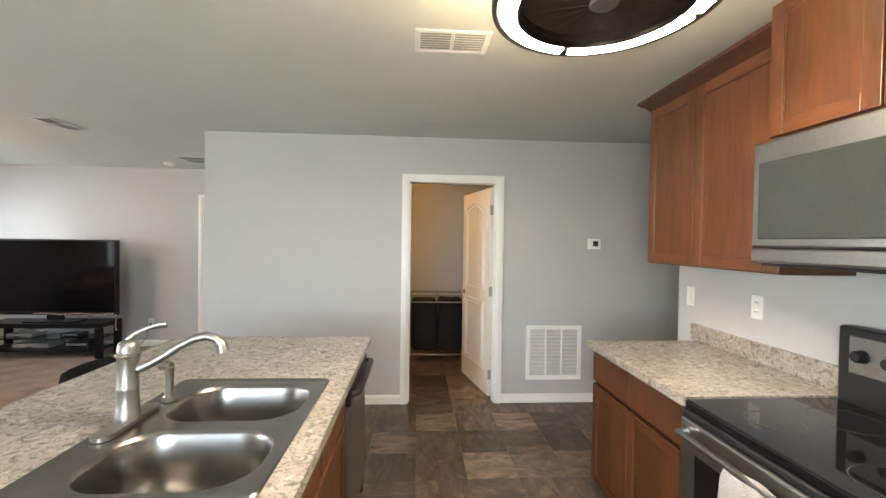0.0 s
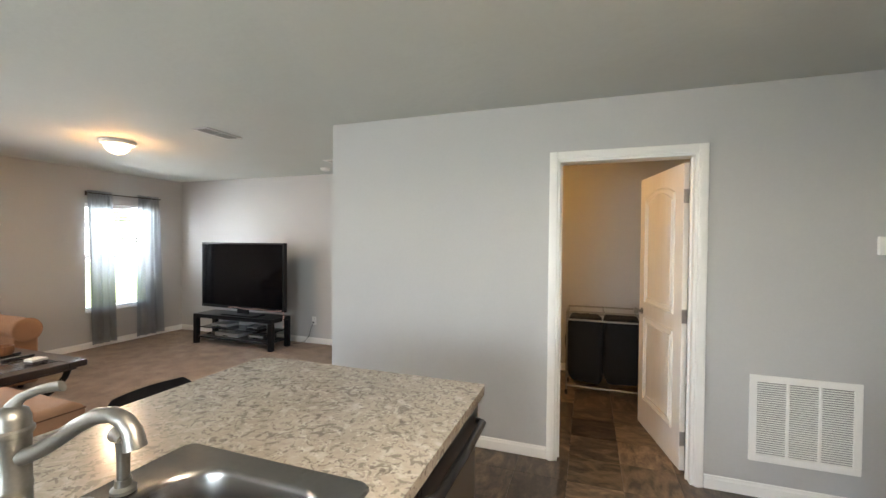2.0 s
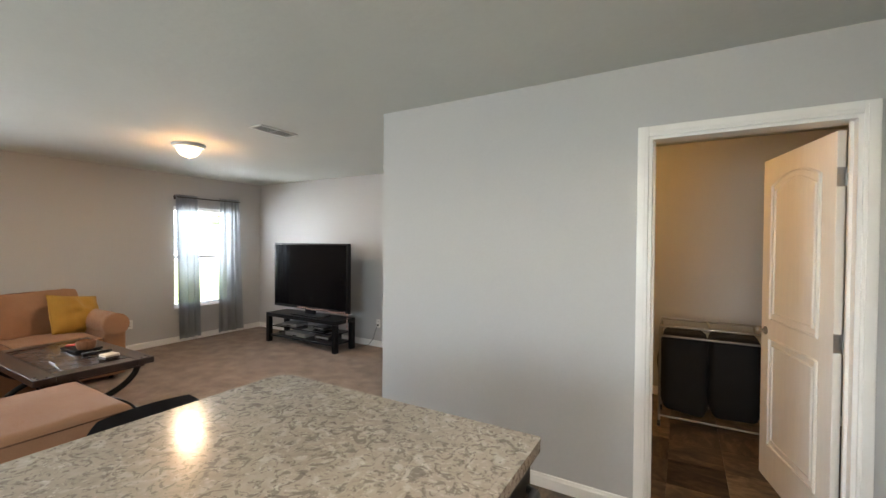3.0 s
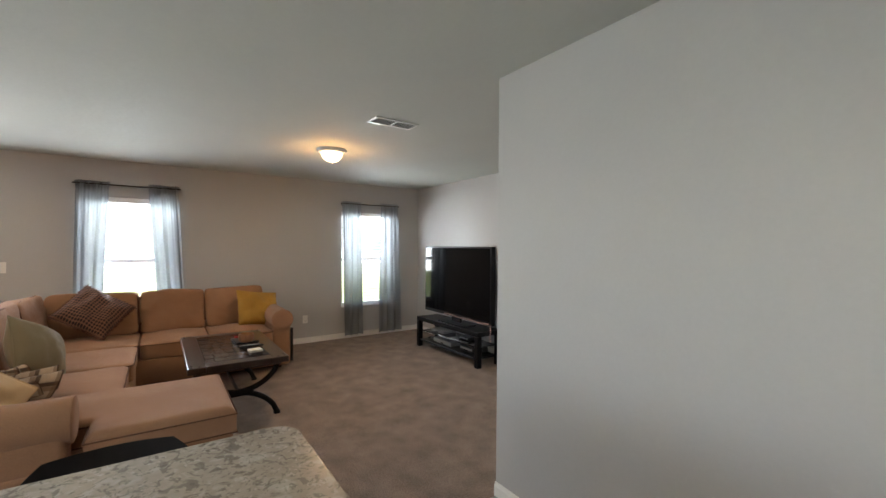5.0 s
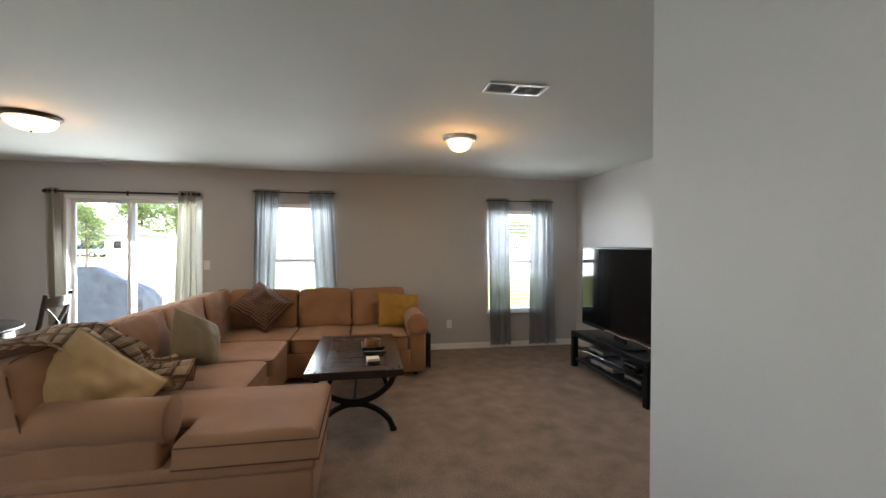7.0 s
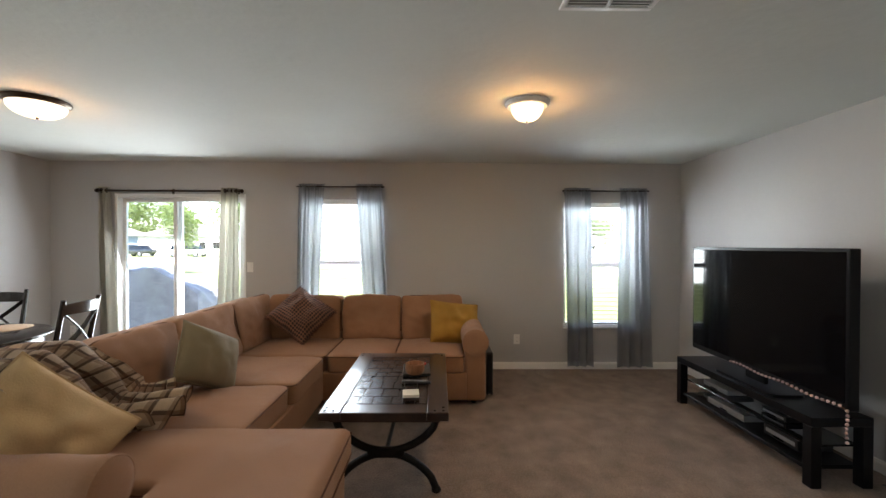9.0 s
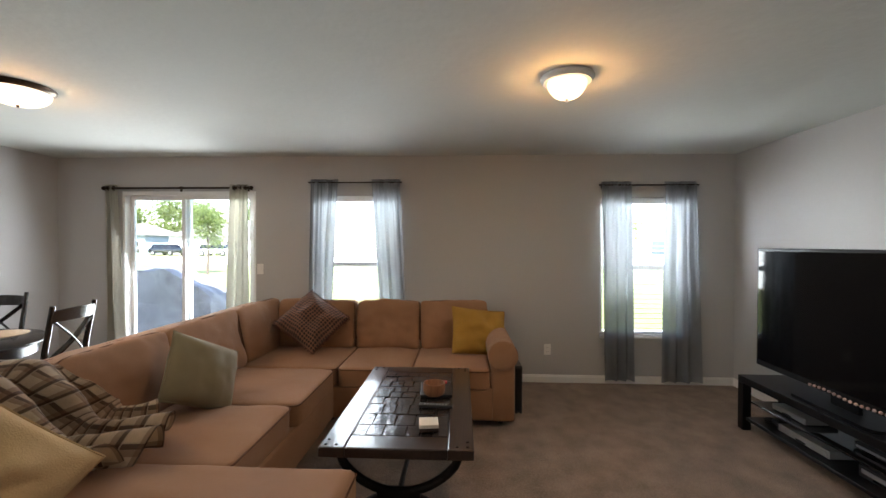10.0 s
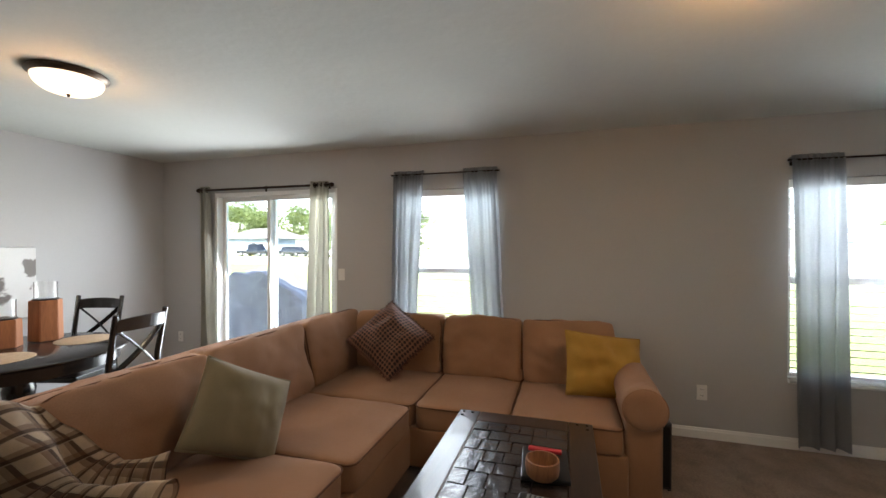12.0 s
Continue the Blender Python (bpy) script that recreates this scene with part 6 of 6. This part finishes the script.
ch = dining_chair(pose(-4.80, 0.10, 0, 0, 0, -82), "black wooden dining chair with a crossed back, at the table")
copy_thing(ch, pose(-5.12, -0.78, 0, 0, 0, 17))

for x, y, h in ((-4.88, -0.69, 0.31), (-4.62, -0.68, 0.20)):
    ob = thing("candle_lantern", pose(x, y, 0.751, 0, 0, 12), "six-sided cedar hurricane lantern with a glass cylinder on top", "candle lantern")
    bm = rod((0, 0, 0), (0, 0, h), 0.105, 0.10, 6)
    bmesh.ops.bevel(bm, geom=bm.edges[:], offset=0.004, segments=2, affect="EDGES")
    part("block", bm, ORANGEWOOD, ob, "oiled cedar block")
    part("collar", lathe([(0, h), (0.078, h), (0.08, h + 0.008), (0.074, h + 0.012), (0, h + 0.012)], 30), BLACK, ob, "black metal collar", True)
    part("glass", lathe([(0.07, h + 0.012), (0.07, h + 0.14), (0.067, h + 0.14), (0.067, h + 0.014), (0, h + 0.014)], 32), CLEAR, ob, "clear glass cylinder", True)
for x, y in ((-4.97, -0.40), (-4.40, -0.30)):
    pm = thing("placemat", pose(x, y, 0.7515), "round woven straw placemat on the dining table", "placemat", "placemats")
    part("mat", lathe([(0, 0.004), (0.18, 0.004), (0.185, 0.002), (0.185, 0), (0, 0)], 48), PLACEMAT, pm, smooth=True)


MAPPRINT = bsdf("map_print", (0.74, 0.74, 0.73), 0.6, var=0.03)
n, link, p = nodes_of(MAPPRINT)
land, rmp, mx = n.new("ShaderNodeTexNoise"), n.new("ShaderNodeValToRGB"), n.new("ShaderNodeMix")
land.inputs["Scale"].default_value, land.inputs["Detail"].default_value = 3.4, 7
link(n["Texture Coordinate"].outputs["Object"], land.inputs["Vector"])
rmp.color_ramp.elements[0].position, rmp.color_ramp.elements[1].position = 0.53, 0.56
link(land.outputs[0], rmp.inputs[0])
mx.data_type = "RGBA"
mx.inputs[7].default_value = (0.19, 0.17, 0.16, 1)
link(rmp.outputs[0], mx.inputs[0])
link(p.inputs["Base Color"].links[0].from_socket, mx.inputs[6])
link(mx.outputs[2], p.inputs["Base Color"])
canvas = thing("canvas_print", pose(-4.52, Y_LEFT, 1.165), "pale canvas print with dark grey land shapes on the dining wall", "picture")
part("canvas", bx(-0.60, 0.002, -0.30, 0.60, 0.035, 0.30, 0.004, 2), MAPPRINT, canvas, "white canvas with grey land shapes")

# ---- outside ----
solid("ground", bx(-400, -400, -0.3, 400, 400, -0.14), GRASS, "mown sunlit lawn reaching the horizon", "ground", "structure")
solid("patio", bx(-9.6, -2.2, -0.15, X_FAR - T, 1.8, -0.05, 0.01), CONCRETE, "pale concrete patio slab", "patio", "structure")
solid("road", bx(-52, -300, -0.15, -33, 300, -0.125), CONCRETE, "sun-bleached concrete road", "road", "structure")

gc = thing("covered_grill", pose(-7.75, -0.92, -0.05), "barbecue grill under a wrinkled grey fabric cover on the patio", "grill")
bm = bmesh.new()
bmesh.ops.create_cube(bm, size=2.0)
bmesh.ops.subdivide_edges(bm, edges=bm.edges[:], cuts=18, use_grid_fill=True)
for v in bm.verts:
    x, y, z = v.co
    f = (z + 1) / 2
    wide = 0.66 + 0.06 * f - 0.05 * max(0, f - 0.8) * 5
    top_ = 1.0 - 0.30 * max(0.0, y - 0.1) / 0.9 - 0.05 * max(0.0, -0.5 - y) / 0.5
    nz = noise.noise(Vector((x * 1.4, y * 1.9, z * 1.3)))
    crease = abs(noise.noise(Vector((x * 1.1 + 3, y * 2.6 + f * 1.5, z * 1.7))))
    skirt = 0.05 * math.sin(y * 7 + 2 * nz) * (1 - f)
    v.co = Vector((x * (0.31 + 0.04 * nz - 0.10 * crease * f), y * wide + 0.03 * nz, f * 1.17 * top_ + (0.05 * nz - 0.09 * crease if f > 0.6 else 0)))
    v.co.x += skirt if abs(x) > 0.9 else 0.0
part("cover", bm, COVER, gc, smooth=True)


def tree(x, y, h, spread, seed, label, leaves=1600, leaf=0.16, trunk_r=0.09, low=0.35):
    rnd = random.Random(seed)
    ob = thing("tree", pose(x, y, -0.14), label, "tree")
    bm = sweep([(0, 0, 0), (0.03 * h * rnd.uniform(-1, 1), 0, h * 0.3), (0.02 * h, 0.02 * h, h * 0.6), (0, 0, h * 0.85)], [trunk_r * 1.3, trunk_r, trunk_r * 0.7, trunk_r * 0.2], 8)
    tips = []
    for k in range(9):
        a, z = rnd.uniform(0, 6.28), h * rnd.uniform(low, 0.8)
        r = spread * rnd.uniform(0.45, 0.9)
        tip = Vector((r * math.cos(a), r * math.sin(a), z + h * rnd.uniform(0.05, 0.2)))
        sweep([(0, 0, z), tip * 0.5 + Vector((0, 0, z * 0.5)), tip], [trunk_r * 0.5, trunk_r * 0.3, trunk_r * 0.1], 5, bm=bm)
        tips += [tip, tip * 0.6 + Vector((0, 0, z * 0.4))]
    tips += [Vector((0, 0, h * 0.9)), Vector((0, 0, h * 0.75))]
    part("trunk", bm, BARK, ob, smooth=True)
    verts, faces = [], []
    for k in range(leaves):
        t = rnd.choice(tips)
        c = t + Vector((rnd.gauss(0, 1), rnd.gauss(0, 1), rnd.gauss(0, 0.8))) * spread * 0.24
        a, b = Vector((rnd.uniform(-1, 1), rnd.uniform(-1, 1), rnd.uniform(-1, 1))).normalized(), Vector((rnd.uniform(-1, 1), rnd.uniform(-1, 1), rnd.uniform(-1, 1))).normalized()
        s = leaf * rnd.uniform(0.6, 1.3)
        i = len(verts)
        verts += [c - a * s, c + b * s * 0.45, c + a * s, c - b * s * 0.45]
        faces.append((i, i + 1, i + 2, i + 3))
    me = bpy.data.meshes.new("crown")
    me.from_pydata(verts, [], faces)
    me.materials.append(LEAF)
    crown = new("crown", me)
    crown.parent = ob


tree(-23.2, -10.25, 3.7, 0.95, 1, "young street tree with a thin trunk on the lawn", 3200, 0.075, 0.055)
for k, (x, y, h, s) in enumerate(((-95, -110, 12, 6), (-92, -98, 11, 6), (-98, -86, 13, 7), (-94, -75, 11, 6), (-97, -64, 12, 6), (-93, -54, 10, 6), (-98, -44, 12, 7), (-99, -33, 10, 6), (-96, 62, 9, 5), (-110, 44, 9, 6))):
    tree(x, y, h, s, 20 + k, "tall leafy tree behind the houses", 4200, 0.42, 0.3, 0.2)


def house(x, y, w, d, h, wall_mat, label, turn=0.0):
    """A single-storey house: its front faces +x."""
    ob = thing("house", pose(x, y, -0.14, 0, 0, turn), label, "house")
    part("wall", bx(-d / 2, -w / 2, 0, d / 2, w / 2, h), wall_mat, ob)
    bm = bmesh.new()
    o, r = 0.5, h + 2.0
    v = [bm.verts.new(c) for c in ((-d / 2 - o, -w / 2 - o, h), (d / 2 + o, -w / 2 - o, h), (d / 2 + o, w / 2 + o, h), (-d / 2 - o, w / 2 + o, h), (0, -w / 2 + d * 0.35, r), (0, w / 2 - d * 0.35, r))]
    for f in ((0, 1, 4), (1, 2, 5, 4), (2, 3, 5), (3, 0, 4, 5), (3, 2, 1, 0)):
        bm.faces.new([v[k] for k in f])
    part("roof", bm, ROOFING, ob, "grey shingled hip roof")
    x = d / 2
    part("garage_door", bx(x, -w * 0.42, 0, x + 0.06, -w * 0.42 + 4.6, 2.2), WHITE, ob, "white garage door")
    part("door", bx(x, 0.6, 0, x + 0.06, 1.55, 2.1), CARBLACK, ob, "dark front door")
    for yy in (w * 0.18, w * 0.33):
        win = part("window", bx(x, yy, 0.9, x + 0.05, yy + 1.1, 2.1), VINYL, ob)
        part("pane", bx(x + 0.05, yy + 0.08, 0.98, x + 0.06, yy + 1.02, 2.02), BLACKGLASS, win)


house(-66, -68, 14, 9, 2.8, SIDING, "single-storey pale house across the road")
house(-67, -51, 12, 9, 2.9, SIDINGBLUE, "single-storey blue-grey house across the road")
house(-66, -34, 13, 9, 2.8, SIDING, "single-storey pale house across the road")
house(-75, 24, 14, 9, 2.6, SIDING, "single-storey pale house across the road")
house(-76, 46, 14, 9, 2.6, SIDINGBLUE, "single-storey blue-grey house across the road")


def vehicle(m, length, tall, material, label, pickup):
    ob = thing("pickup_truck" if pickup else "car", m, label, "truck" if pickup else "car")
    w = 0.92
    bm = bx(-length / 2, -w, 0.35, length / 2, w, 0.95, 0.12, 3)
    cab = bmesh.new()
    a, b = (-0.5, 1.0) if pickup else (-1.7, 1.1)
    v = [cab.verts.new(c) for c in ((a - 0.2, -w * 0.94, 0.9), (b + 0.5, -w * 0.94, 0.9), (b + 0.5, w * 0.94, 0.9), (a - 0.2, w * 0.94, 0.9), (a, -w * 0.78, tall), (b, -w * 0.78, tall), (b, w * 0.78, tall), (a, w * 0.78, tall))]
    for f in ((0, 1, 5, 4), (1, 2, 6, 5), (2, 3, 7, 6), (3, 0, 4, 7), (4, 5, 6, 7)):
        cab.faces.new([v[k] for k in f])
    part("body", bm, material, ob, smooth=True)
    part("cabin", cab, BLACKGLASS, ob, "dark glazed cabin")
    for x in (-length * 0.31, length * 0.31):
        for y in (-w, w):
            wh = part("wheel", rod((x, y - 0.1, 0.36), (x, y + 0.1, 0.36), 0.36, seg=20), BLACK, ob, smooth=True)
            part("rim", rod((x, y - 0.115, 0.36), (x, y + 0.115, 0.36), 0.2, seg=14), SILVER, wh)


vehicle(pose(-55.5, -43.5, -0.13, 0, 0, 90), 5.4, 1.85, CARBLACK, "black pickup truck parked across the road", True)
vehicle(pose(-56.5, -37.0, -0.13, 0, 0, 80), 4.6, 1.5, CARBLACK, "dark car parked across the road", False)
vehicle(pose(-55.5, -29.5, -0.13, 0, 0, 90), 4.6, 1.5, SIDING, "white car parked across the road", False)

# ---- floor tiles ----
tile_mesh = {}
for mat_ in (TILE, TILE2):
    tile_mesh[mat_] = mesh_of("tile", bx(-0.1645, -0.1645, -0.012, 0.1645, 0.1645, 0.0, 0.0007), mat_)
S = 0.33
rnd = random.Random(11)
rest = bmesh.new()
for i in range(-20, 11):
    for j in range(-14, 10):
        x, y = -0.07 + (i + 0.5) * S, 3.16 + (j + 0.5) * S
        if (x - S / 2 < -1.93 and y + S / 2 > 0.93) or x < X_FAR or x > X_SIDE or y < Y_LEFT or y > Y_TV:
            continue
        near = -0.6 < x < 2.3 and 1.4 < y < 6.1
        kind = TILE2 if rnd.random() < 0.35 else TILE
        if near:
            o = new("tile", tile_mesh[kind])
            o.parent = floor_tiles
            o.location = (x, y, 0.0)
            o.rotation_euler.z = radians(90 * rnd.randrange(4))
        else:
            bx(x - 0.1635, y - 0.1635, -0.012, x + 0.1635, y + 0.1635, 0.0, bm=rest)
r = part("tiles", rest, TILE, floor_tiles)
tagged(r, kind="stuff")
